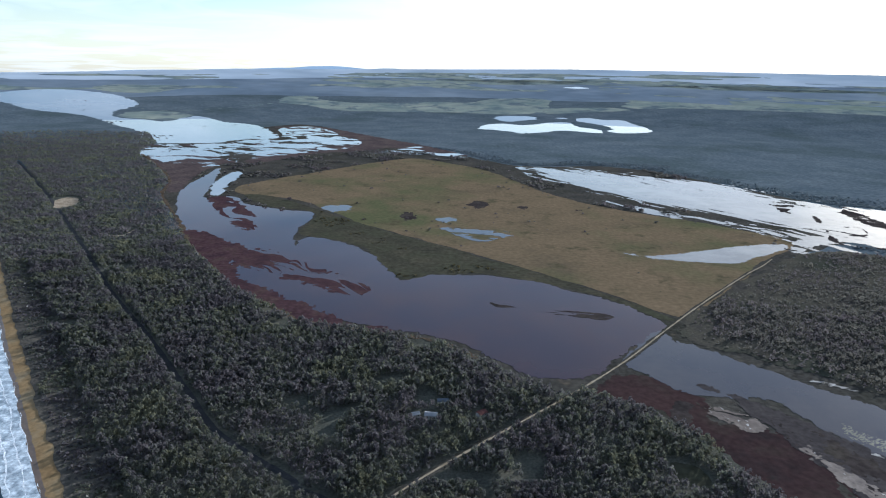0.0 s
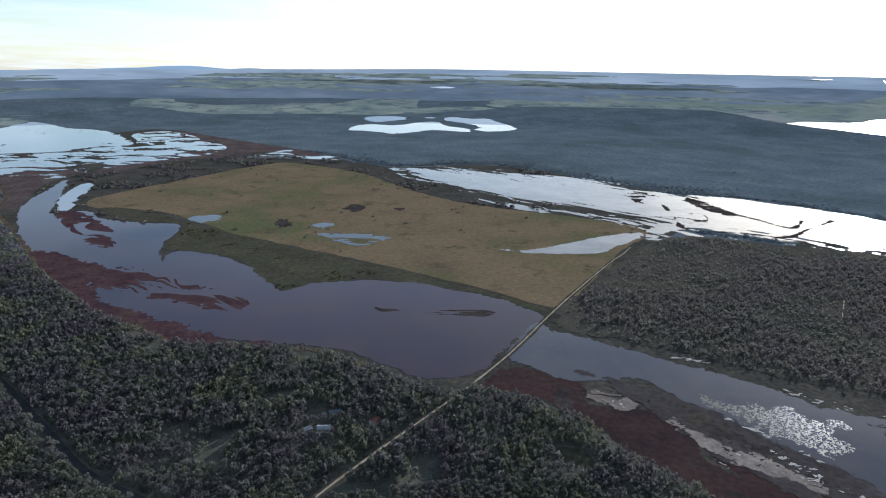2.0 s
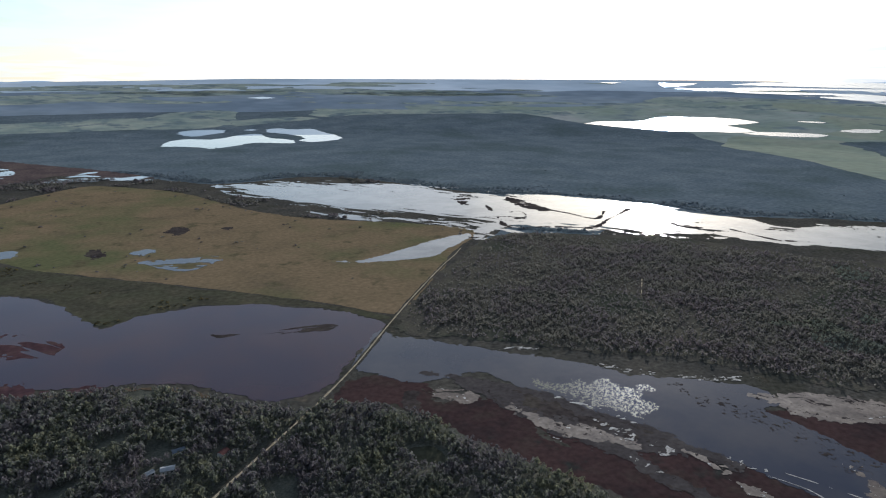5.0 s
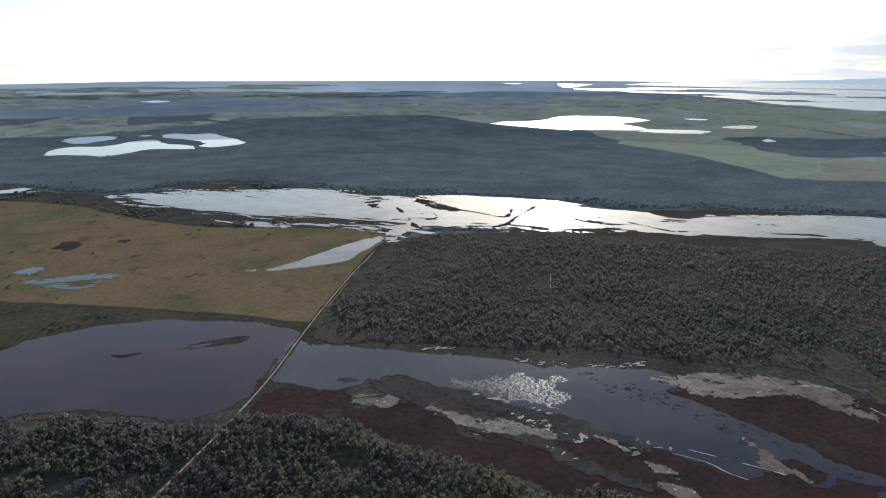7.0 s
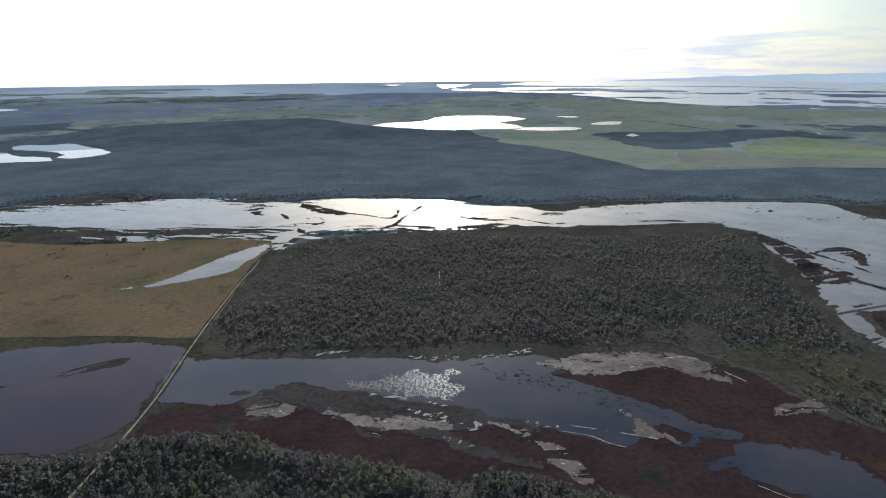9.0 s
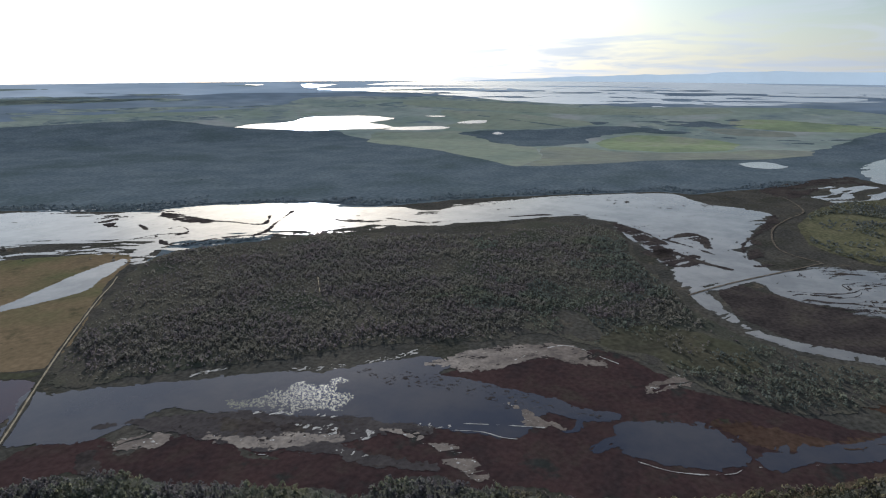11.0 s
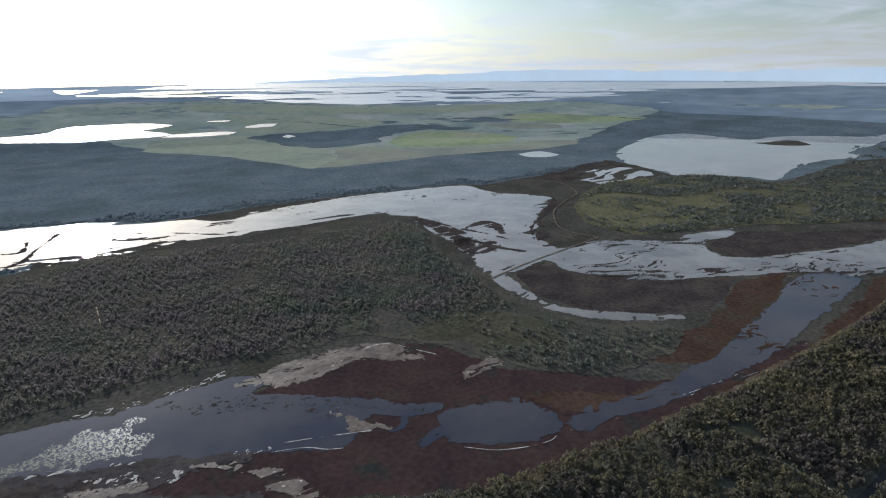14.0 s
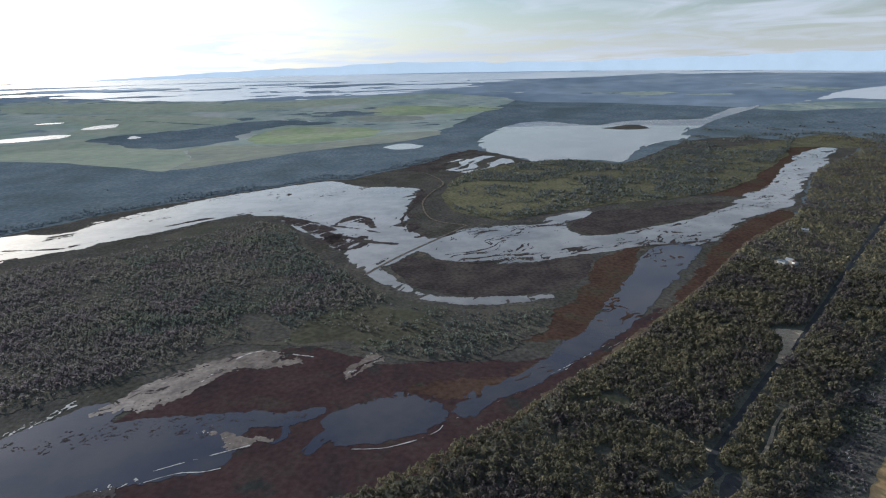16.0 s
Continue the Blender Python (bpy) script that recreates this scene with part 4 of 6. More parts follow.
# past FLAT the land rises gently, so that the whole country to the skyline lies within five kilometres
KNOT_R = np.array([1.0, FLAT, 1e7])
KNOT_r = np.array([1.0, FLAT, 4860.0])
KNOT_z = np.array([0.0, 0.0, EYE])


def lay(a, R, lift=0.0):
    """World points for bearings a (degrees) and distances R (metres over level ground)."""
    a, R = np.broadcast_arrays(np.asarray(a, float), np.asarray(R, float))
    k = np.clip(np.searchsorted(KNOT_R, R, side="right") - 1, 0, len(KNOT_R) - 2)
    g = (KNOT_z[k + 1] - KNOT_z[k]) / (KNOT_r[k + 1] - KNOT_r[k])
    r = (EYE - KNOT_z[k] + KNOT_r[k] * g) / (EYE / R + g)
    z = np.where(R <= FLAT, 0.0, EYE - r * EYE / R)
    return np.stack([r * np.sin(np.radians(a)), r * np.cos(np.radians(a)), z + lift * (1 + r / 900.0)], -1)


def rim(a):
    return np.interp(a, [p[0] for p in RIM], [p[1] for p in RIM])


def rand2(ix, iy, seed):
    h = (ix.astype(np.int64) * 374761393 + iy.astype(np.int64) * 668265263 + seed * 974711) & 0x7FFFFFFF
    h = ((h ^ (h >> 13)) * 1274126177) & 0x7FFFFFFF
    return ((h ^ (h >> 16)) & 0xFFFF) / 65535.0


def vnoise(x, y, seed=0):
    ix, iy = np.floor(x), np.floor(y)
    fx, fy = x - ix, y - iy
    fx, fy = fx * fx * (3 - 2 * fx), fy * fy * (3 - 2 * fy)
    a, b = rand2(ix, iy, seed), rand2(ix + 1, iy, seed)
    c, d = rand2(ix, iy + 1, seed), rand2(ix + 1, iy + 1, seed)
    return (a * (1 - fx) + b * fx) * (1 - fy) + (c * (1 - fx) + d * fx) * fy


def fbm(x, y, seed=0, octaves=4):
    """Layered noise, about -1 to 1."""
    s, amp, tot = 0, 1.0, 0.0
    for o in range(octaves):
        s = s + amp * (vnoise(x * 2 ** o + 17.3 * o, y * 2 ** o - 9.1 * o, seed + o) * 2 - 1)
        tot += amp
        amp *= 0.55
    return s / tot * 1.6


def smooth(outline, steps=5, closed=True):
    """A rounded line through the corners, in bearing and row."""
    p = np.array([(a, ROWS / r) for a, r in outline], float)
    n = len(p)
    out = []
    for i in range(n if closed else n - 1):
        if closed:
            p0, p1, p2, p3 = p[i - 1], p[i], p[(i + 1) % n], p[(i + 2) % n]
        else:
            p0, p1, p2, p3 = p[max(i - 1, 0)], p[i], p[i + 1], p[min(i + 2, n - 1)]
        for s in range(steps):
            t = s / steps
            out.append(0.5 * (2 * p1 + (p2 - p0) * t + (2 * p0 - 5 * p1 + 4 * p2 - p3) * t * t + (3 * p1 - p0 - 3 * p2 + p3) * t ** 3))
    if not closed:
        out.append(p[-1])
    out = np.array(out)
    out[:, 1] = np.maximum(out[:, 1], 2.0)
    return out


def xy(a, v):
    R = ROWS / v
    return R * np.sin(np.radians(a)), R * np.cos(np.radians(a))


def inside_distance(px, py, line, closed=True):
    """Signed distance in metres to an outline given in plan x, y: positive inside."""
    x, y = px.ravel(), py.ravel()
    best = np.full(x.shape, 1e18)
    odd = np.zeros(x.shape, bool)
    n = len(line)
    for i in range(n if closed else n - 1):
        x0, y0 = line[i]
        x1, y1 = line[(i + 1) % n]
        dx, dy = x1 - x0, y1 - y0
        t = np.clip(((x - x0) * dx + (y - y0) * dy) / (dx * dx + dy * dy + 1e-9), 0, 1)
        best = np.minimum(best, (x - x0 - t * dx) ** 2 + (y - y0 - t * dy) ** 2)
        if closed and y0 != y1:
            odd ^= ((y0 > y) != (y1 > y)) & (x < (x1 - x0) * (y - y0) / (y1 - y0) + x0)
    d = np.sqrt(best)
    return (np.where(odd, d, -d) if closed else -d).reshape(px.shape)


def mesh_of(name, verts, faces, mat, smooth_shade=False):
    me = bpy.data.meshes.new(name)
    verts, faces = np.asarray(verts, np.float32), np.asarray(faces, np.int32)
    k = faces.shape[1]
    me.vertices.add(len(verts))
    me.vertices.foreach_set("co", verts.ravel())
    me.loops.add(faces.size)
    me.loops.foreach_set("vertex_index", faces.ravel())
    me.polygons.add(len(faces))
    me.polygons.foreach_set("loop_start", np.arange(0, faces.size, k, dtype=np.int32))
    if smooth_shade:
        me.polygons.foreach_set("use_smooth", np.ones(len(faces), bool))
    me.update(calc_edges=True)
    me.validate()
    me.materials.append(mat)
    return me


DA, DV = 0.08, 1.3
BLOCK = 8


def upsampled(c, na, nv):
    """A coarse field, every fourth node, spread to all nodes."""
    ia, iv = np.arange(na) / 4.0, np.arange(nv) / 4.0
    i0, j0 = np.minimum(ia.astype(int), c.shape[0] - 2), np.minimum(iv.astype(int), c.shape[1] - 2)
    fa, fv = (ia - i0)[:, None], (iv - j0)[None, :]
    return (c[i0][:, j0] * (1 - fa) * (1 - fv) + c[i0 + 1][:, j0] * fa * (1 - fv) + c[i0][:, j0 + 1] * (1 - fa) * fv + c[i0 + 1][:, j0 + 1] * fa * fv)


def sheet(name, outline, mat, lift, soft=True, rag=3.0, grain=25.0, fleck=0.0, seed=1, braid=None, closed=True, width=None, cut=(), fine=1.0, vein=None, kind="structure", label="", category=""):
    """A flat piece of the country inside an outline, its edge broken up by noise. braid: (share, length, across, turn) opens it into channels and bars.
    With width, outline is a line and the sheet a strip along it. cut: outlines left out."""
    p = smooth(outline, closed=closed) if soft else np.array([(a, ROWS / r) for a, r in outline])
    da, dv = DA * fine, DV * fine
    pad_a, pad_v = 1.5, 14
    blk = BLOCK
    ia0, ia1 = int(np.floor((p[:, 0].min() - pad_a) / da / blk)) * blk, int(np.ceil((p[:, 0].max() + pad_a) / da / blk)) * blk
    jv0, jv1 = int(np.floor(max(p[:, 1].min() - pad_v, 2.6) / dv / blk)) * blk, int(np.ceil((p[:, 1].max() + pad_v) / dv / blk)) * blk
    A, V = np.arange(ia0, ia1 + 1) * da, np.maximum(np.arange(jv0, jv1 + 1) * dv, 2.2)
    AA, VV = np.meshgrid(A, V, indexing="ij")
    X, Y = xy(AA, VV)
    line = np.stack(xy(p[:, 0], p[:, 1]), -1)
    ca, cv = np.append(A[::4], A[-1] + 4 * da), np.append(V[::4], V[-1] + 4 * dv)
    CX, CY = xy(*np.meshgrid(ca, cv, indexing="ij"))
    d = inside_distance(CX, CY, line, closed)
    if width:
        d = inside_distance(X, Y, line, closed) + width
    else:
        d = upsampled(d, len(A), len(V))
    for c in cut:
        q = smooth(c)
        d = np.minimum(d, -upsampled(inside_distance(CX, CY, np.stack(xy(q[:, 0], q[:, 1]), -1)), len(A), len(V)))
    F = d + rag * fbm(X / grain, Y / grain, seed) + fleck * fbm(X / 3.2, Y / 3.2, seed + 90, 3)
    if braid:
        share, lng, acr, turn = braid[:4]
        if len(braid) > 4:
            share = share + np.clip(d / braid[4], 0, 2)
        if turn is None:
            F = np.minimum(F, (fbm(AA / lng, VV / acr, seed + 7, 5) + share) * 100)
            turn, share = 0, 99.0
        c, s = math.cos(radians(turn)), math.sin(radians(turn))
        U, W = (X * s + Y * c) / lng, (X * c - Y * s) / acr
        wob = 0.8 * fbm(X / (lng * 0.7), Y / (lng * 0.7), seed + 40, 2)
        n = fbm(U + 0.3 * wob, W + wob, seed + 7, 5)
        F = np.minimum(F, (n + share) * acr)
    if vein:
        lng, acr, turn, w, gate = vein
        c, s = math.cos(radians(turn)), math.sin(radians(turn))
        U, W = (X * s + Y * c) / lng, (X * c - Y * s) / acr
        wob = 0.9 * fbm(X / (lng * 0.6), Y / (lng * 0.6), seed + 41, 3)
        n = np.abs(fbm(U + 0.3 * wob, W + wob, seed + 8, 4))
        here = fbm(X / (lng * 0.8), Y / (lng * 0.8), seed + 9, 3) + gate
        F = np.minimum(F, (w * np.clip(here * 2.5, -1, 1) - n) * acr)
    F = np.minimum(F, (VV - rim(AA) - 0.05) * 60.0)
    na, nv = len(A) - 1, len(V) - 1
    # whole blocks lie in one quad, the edge cells are cut
    inn = F > 0
    nb, mb = na // blk, nv // blk
    full = np.ones((nb, mb), bool)
    for i in range(blk + 1):
        for j in range(blk + 1):
            full &= inn[i:i + nb * blk:blk, j:j + mb * blk:blk][:nb, :mb]
    full[:, np.abs(V[:-1:blk][:mb] + 0.5 * blk * dv - ROWS / FLAT) < 1.01 * blk * dv] = False
    bi, bj = np.nonzero(full)
    i, j = bi * blk, bj * blk
    quad = np.stack([np.stack([AA[i + x, j + y], VV[i + x, j + y]], -1) for x, y in ((0, 0), (0, blk), (blk, blk), (blk, 0))], 1)
    tri = [quad[:, [0, 1, 2]], quad[:, [0, 2, 3]]]
    big = np.repeat(np.repeat(full, blk, 0), blk, 1)
    c4 = inn[:-1, :-1].astype(int) + inn[1:, :-1] + inn[:-1, 1:] + inn[1:, 1:]
    need = (c4 > 0) & ~big
    ci, cj = np.nonzero(need)
    for order in (((0, 0), (0, 1), (1, 1)), ((0, 0), (1, 1), (1, 0))):
        P = np.stack([np.stack([AA[ci + x, cj + y], VV[ci + x, cj + y]], -1) for x, y in order], 1)
        f = np.stack([F[ci + x, cj + y] for x, y in order], 1)
        cnt = (f > 0).sum(1)
        tri.append(P[cnt == 3])
        for want in (1, 2):
            Pm, fm = P[cnt == want], f[cnt == want]
            if not len(Pm):
                continue
            odd = np.argmax((fm > 0) == (want == 1), 1)
            r = np.arange(len(Pm))
            o, b, c = odd, (odd + 1) % 3, (odd + 2) % 3
            fo, fb, fc = fm[r, o], fm[r, b], fm[r, c]
            eb = Pm[r, o] + (Pm[r, b] - Pm[r, o]) * (fo / (fo - fb))[:, None]
            ec = Pm[r, o] + (Pm[r, c] - Pm[r, o]) * (fo / (fo - fc))[:, None]
            if want == 1:
                tri.append(np.stack([Pm[r, o], eb, ec], 1))
            else:
                tri.append(np.stack([eb, Pm[r, b], Pm[r, c]], 1))
                tri.append(np.stack([eb, Pm[r, c], ec], 1))
    T = np.concatenate(tri).reshape(-1, 2)
    if not len(T):
        return None
    me = mesh_of(name, lay(T[:, 0], ROWS / T[:, 1], lift), np.arange(len(T)).reshape(-1, 3)[:, ::-1], mat)
    return tagged(new(name, me), label=label, category=category, kind=kind)


def in_zone(x, y, outline, closed=True):
    p = smooth(outline, 4, closed)
    return inside_distance(x, y, np.stack(xy(p[:, 0], p[:, 1]), -1), closed)


# ---------------------------------------------------------------- ground, marsh, fields
def build_ground():
    a = np.concatenate([np.arange(-180, -42, 3.0), np.arange(-42, 134, 0.64), np.arange(134, 180.1, 3.0)])
    a[-1] = 180.0
    v_rows = np.concatenate([[ROWS / 5, ROWS / 60, ROWS / 140], np.arange(1300, 101, -30), np.arange(100, 3.9, -4)])
    verts, faces = [], []
    m = len(v_rows)
    for x in a:
        v = np.maximum(v_rows, rim(x))
        verts.append(lay(x, ROWS / v))
    n = len(a)
    idx = np.arange(n * m).reshape(n, m)
    faces = np.stack([idx[:-1, :-1], idx[:-1, 1:], idx[1:, 1:], idx[1:, :-1]], -1).reshape(-1, 4)
    V = np.concatenate(verts)
    V[:, 2] -= 0.05
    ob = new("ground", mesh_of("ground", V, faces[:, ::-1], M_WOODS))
    tagged(ob, "flat wooded coastal plain reaching a hazy skyline", "ground", kind="structure")


build_ground()
sheet("scrub_floor", [(-35.5, 900), (-26, 900), (-20, 700), (0, 500), (30, 380), (60, 350), (90, 340), (105, 480), (118, 900), (122, 1000), (127, 1000), (131, 400), (132, 160), (-40, 160)], M_FLOOR, 0.015, rag=2, fine=4, seed=2, label="dark leaf litter under the coastal scrub", category="ground")
# Far woods carry their haze in the base colour.
sheet("far_woods", [(-38, 3400), (-10, 3600), (20, 3700), (45, 4000), (60, 4700), (90, 4300), (110, 3400), (129, 3300), (129, 18000), (110, 20000), (90, 20000), (60, 30000), (40, 26000), (10, 20000), (-15, 9800), (-38, 6900)], M_FARWOODS, 0.02, fine=2, rag=150, grain=600, seed=6, label="far woods to the skyline, tinted with painted haze", category="woodland")
# This sheet lightens the last stretch of land as haze would.
sheet("hazed_skyline_woods", [(-38, 6000), (0, 7500), (40, 9500), (70, 11000), (88, 15000), (100, 20000), (130, 20000), (130, 400000), (90, 400000), (60, 400000), (20, 400000), (-15, 400000), (-38, 400000)], M_SKYLINE, 0.025, fine=2, rag=400, grain=900, seed=7, label="skyline woods and plain, paled by painted haze", category="woodland")
sheet("marsh", MARSH_WEST, M_MARSH, 0.03, rag=5, fine=1.4, seed=3, label="olive and brown salt marsh turf round the lagoons", category="marsh")
sheet("marsh", MARSH_EAST, M_MARSH, 0.035, rag=5, fine=1.4, seed=4, label="olive and brown salt marsh turf round the channels", category="marsh")
sheet("plain", FAR_PLAIN, M_PLAIN, 0.03, rag=30, grain=300, seed=5, label="grazed plain beyond the woods, greyed by painted haze", category="pasture")
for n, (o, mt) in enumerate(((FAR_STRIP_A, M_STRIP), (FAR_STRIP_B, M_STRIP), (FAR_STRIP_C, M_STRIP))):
    sheet("pasture", o, mt, 0.05, rag=25, grain=160, seed=10 + n, label="far pasture cut out of the woods, paled for haze", category="pasture")
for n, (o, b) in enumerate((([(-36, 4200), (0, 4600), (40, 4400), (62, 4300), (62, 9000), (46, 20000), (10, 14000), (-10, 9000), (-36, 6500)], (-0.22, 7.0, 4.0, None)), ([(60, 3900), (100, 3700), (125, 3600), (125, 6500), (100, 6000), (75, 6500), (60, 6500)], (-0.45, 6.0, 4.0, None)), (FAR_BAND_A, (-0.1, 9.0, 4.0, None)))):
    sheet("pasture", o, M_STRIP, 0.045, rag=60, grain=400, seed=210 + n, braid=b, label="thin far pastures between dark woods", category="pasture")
for n, o in enumerate((THIN_A, THIN_B, THIN_C)):
    sheet("water", o, W_LAKE, 0.12, rag=40, grain=300, seed=220 + n, label="thin shining pool near the skyline", category="water")
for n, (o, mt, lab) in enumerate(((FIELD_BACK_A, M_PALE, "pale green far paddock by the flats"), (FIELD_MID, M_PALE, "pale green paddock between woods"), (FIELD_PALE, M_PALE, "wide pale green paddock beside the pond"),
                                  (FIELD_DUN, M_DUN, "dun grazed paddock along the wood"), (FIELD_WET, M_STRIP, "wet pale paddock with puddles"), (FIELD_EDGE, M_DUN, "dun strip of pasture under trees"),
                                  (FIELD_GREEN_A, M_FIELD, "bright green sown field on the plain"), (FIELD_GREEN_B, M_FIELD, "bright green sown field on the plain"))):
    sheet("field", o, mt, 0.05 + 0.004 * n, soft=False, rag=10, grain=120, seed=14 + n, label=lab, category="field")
sheet("water", FIELD_WET, W_LAKE, 0.1, soft=False, rag=10, seed=27, fine=0.5, braid=(-0.75, 1.2, 1.6, None), label="thin puddles in a wet paddock", category="water")
sheet("water", FAR_POOLS, W_FARSKY, 0.1, rag=10, seed=28, fine=0.5, braid=(-0.8, 3.0, 2.2, None), label="thin far pools in dark scrub", category="water")
sheet("water", WATER_BRAID_EASTFAR, W_FARSKY, 0.1, rag=20, seed=29, fine=0.5, braid=(-0.15, 3.5, 1.8, None), label="far flooded flats in shining strips", category="water")
sheet("track", SHORE_TRACK, M_STRIP, 0.07, rag=6, grain=60, seed=23, closed=False, width=7, label="pale strip of beach along the lake", category="shore")
for n, o in enumerate((WOOD_PATCH_A, WOOD_PATCH_B)):
    sheet("woodland", o, M_WOODS, 0.08, rag=110, grain=260, seed=16 + n, label="dark wood standing on the plain", category="woodland")
sheet("pasture", PASTURE_MAIN, M_TAN, 0.08, rag=4, grain=40, seed=18, label="tan dry pasture with scattered tufts", category="pasture")
for n, o in enumerate((HOLE_A, HOLE_B, HOLE_C, HOLE_D, HOLE_E)):
    sheet("waterhole", o, W_POND if n == 3 else M_DARK, 0.09, rag=4, grain=12, fleck=4, seed=25 + n, label="small boggy waterhole in dry pasture", category="waterhole")
sheet("pasture", PASTURE_GREEN, M_GREEN, 0.085, rag=3, grain=30, seed=19, label="dull green rushy pasture by the lagoon", category="pasture")
sheet("sandflat", SANDFLAT, M_STRIP, 0.07, rag=6, seed=20, label="pale flat between two lakes", category="flat")
sheet("pasture", FLAT_EAST, M_STRIP, 0.06, rag=15, grain=120, seed=26, label="pale open flat beyond the scrub", category="pasture")
sheet("glasswort_flat", SALT_BASE, M_SALT, 0.055, rag=6, seed=22, label="dark red glasswort on the wide lagoon flats", category="salt marsh")
sheet("mudflat", FLAT_DARK, M_DARK, 0.06, rag=4, seed=21, label="dark brown bare mudflat beside the channel", category="mudflat")
for n, (o, mt) in enumerate(((SALT_C, M_SALT), (SALT_D, M_SALT), (SALT_E, M_SALT), (SALT_F, M_RUST), (SALT_G, M_RUST), (SALT_H, M_DARK), (SALT_I, M_RUST), (SALT_J, M_PINK), (SALT_K, M_PINK))):
    sheet("glasswort_flat", o, mt, 0.07 + 0.001 * n, rag=5, grain=22, fleck=2.5, seed=30 + n, label="dark red glasswort growing on the lagoon shore", category="salt marsh")

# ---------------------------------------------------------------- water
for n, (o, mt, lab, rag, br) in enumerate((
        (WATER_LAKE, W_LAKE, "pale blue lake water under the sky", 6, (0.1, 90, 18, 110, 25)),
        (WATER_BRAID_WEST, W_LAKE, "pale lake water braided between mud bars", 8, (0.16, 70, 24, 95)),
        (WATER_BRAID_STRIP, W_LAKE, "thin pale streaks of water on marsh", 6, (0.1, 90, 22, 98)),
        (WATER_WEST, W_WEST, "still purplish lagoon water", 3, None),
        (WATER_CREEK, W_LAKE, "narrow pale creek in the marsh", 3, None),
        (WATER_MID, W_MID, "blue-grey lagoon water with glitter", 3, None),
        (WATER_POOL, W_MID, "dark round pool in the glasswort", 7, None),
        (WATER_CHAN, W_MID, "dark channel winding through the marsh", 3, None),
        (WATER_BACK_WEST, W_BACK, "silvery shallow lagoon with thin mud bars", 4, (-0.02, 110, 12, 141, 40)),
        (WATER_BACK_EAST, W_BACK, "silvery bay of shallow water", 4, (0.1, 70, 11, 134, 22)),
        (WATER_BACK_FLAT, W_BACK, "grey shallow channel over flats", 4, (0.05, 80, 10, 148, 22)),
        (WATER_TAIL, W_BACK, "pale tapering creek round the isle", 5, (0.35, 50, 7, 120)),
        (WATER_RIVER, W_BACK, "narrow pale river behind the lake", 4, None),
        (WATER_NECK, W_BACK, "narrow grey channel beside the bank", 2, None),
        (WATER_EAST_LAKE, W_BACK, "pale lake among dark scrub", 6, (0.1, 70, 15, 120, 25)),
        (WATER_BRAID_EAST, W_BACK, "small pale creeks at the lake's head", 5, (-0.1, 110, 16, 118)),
        (WATER_FAR_EAST, W_FARSKY, "far pale arm of a lake", 10, None),
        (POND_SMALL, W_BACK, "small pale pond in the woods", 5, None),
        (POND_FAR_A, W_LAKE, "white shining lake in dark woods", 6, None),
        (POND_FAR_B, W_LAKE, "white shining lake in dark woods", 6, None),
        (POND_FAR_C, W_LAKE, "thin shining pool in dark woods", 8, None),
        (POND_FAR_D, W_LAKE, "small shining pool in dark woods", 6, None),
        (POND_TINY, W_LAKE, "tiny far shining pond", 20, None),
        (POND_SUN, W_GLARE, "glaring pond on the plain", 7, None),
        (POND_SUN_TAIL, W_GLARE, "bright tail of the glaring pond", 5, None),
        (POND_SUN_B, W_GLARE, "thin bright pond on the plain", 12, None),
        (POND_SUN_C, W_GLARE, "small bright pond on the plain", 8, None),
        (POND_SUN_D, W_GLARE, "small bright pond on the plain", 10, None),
        (WATER_BRAID_FAR, W_FARSKY, "far flooded flats in shining strips", 60, (0.12, 5.0, 2.2, None)),
        (WATER_WIDE, W_FARSKY, "wide far lake along the skyline", 60, None),
        (WATER_WIDE_EAST, W_FARSKY, "far end of the wide lake", 60, None),
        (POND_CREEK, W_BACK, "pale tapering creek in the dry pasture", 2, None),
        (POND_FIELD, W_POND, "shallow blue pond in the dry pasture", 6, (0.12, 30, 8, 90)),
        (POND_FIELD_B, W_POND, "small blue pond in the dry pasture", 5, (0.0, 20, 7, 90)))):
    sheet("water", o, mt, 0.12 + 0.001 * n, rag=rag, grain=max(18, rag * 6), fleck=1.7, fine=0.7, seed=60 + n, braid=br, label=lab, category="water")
sheet("mudbank", MUD_BANK, M_WETMUD, 0.158, rag=4, grain=16, fleck=2.5, seed=100, fine=0.8, label="brown wet mud between water and glasswort", category="mudbank")
sheet("mudbank", MUD_PALE, M_MUD, 0.162, rag=4, grain=14, fleck=3.0, seed=101, fine=0.7, label="pale wet mud with dark weed", category="mudbank")
sheet("weed", WEED_BANK, M_DARK, 0.166, rag=5, grain=12, fleck=4, seed=113, fine=0.6, label="dark weed bed on the mud", category="weed")
for n, o in enumerate((CRUST_A, CRUST_B, CRUST_C, CRUST_D, CRUST_E, CRUST_F, CRUST_G, CRUST_H, CRUST_I)):
    sheet("salt_crust", o, M_CRUST, 0.19, rag=1.2, grain=8, fleck=1.2, seed=330 + n, fine=0.4, braid=(-0.3, 5, 1.6, 100), label="white salt crust on the wet shore", category="salt crust")
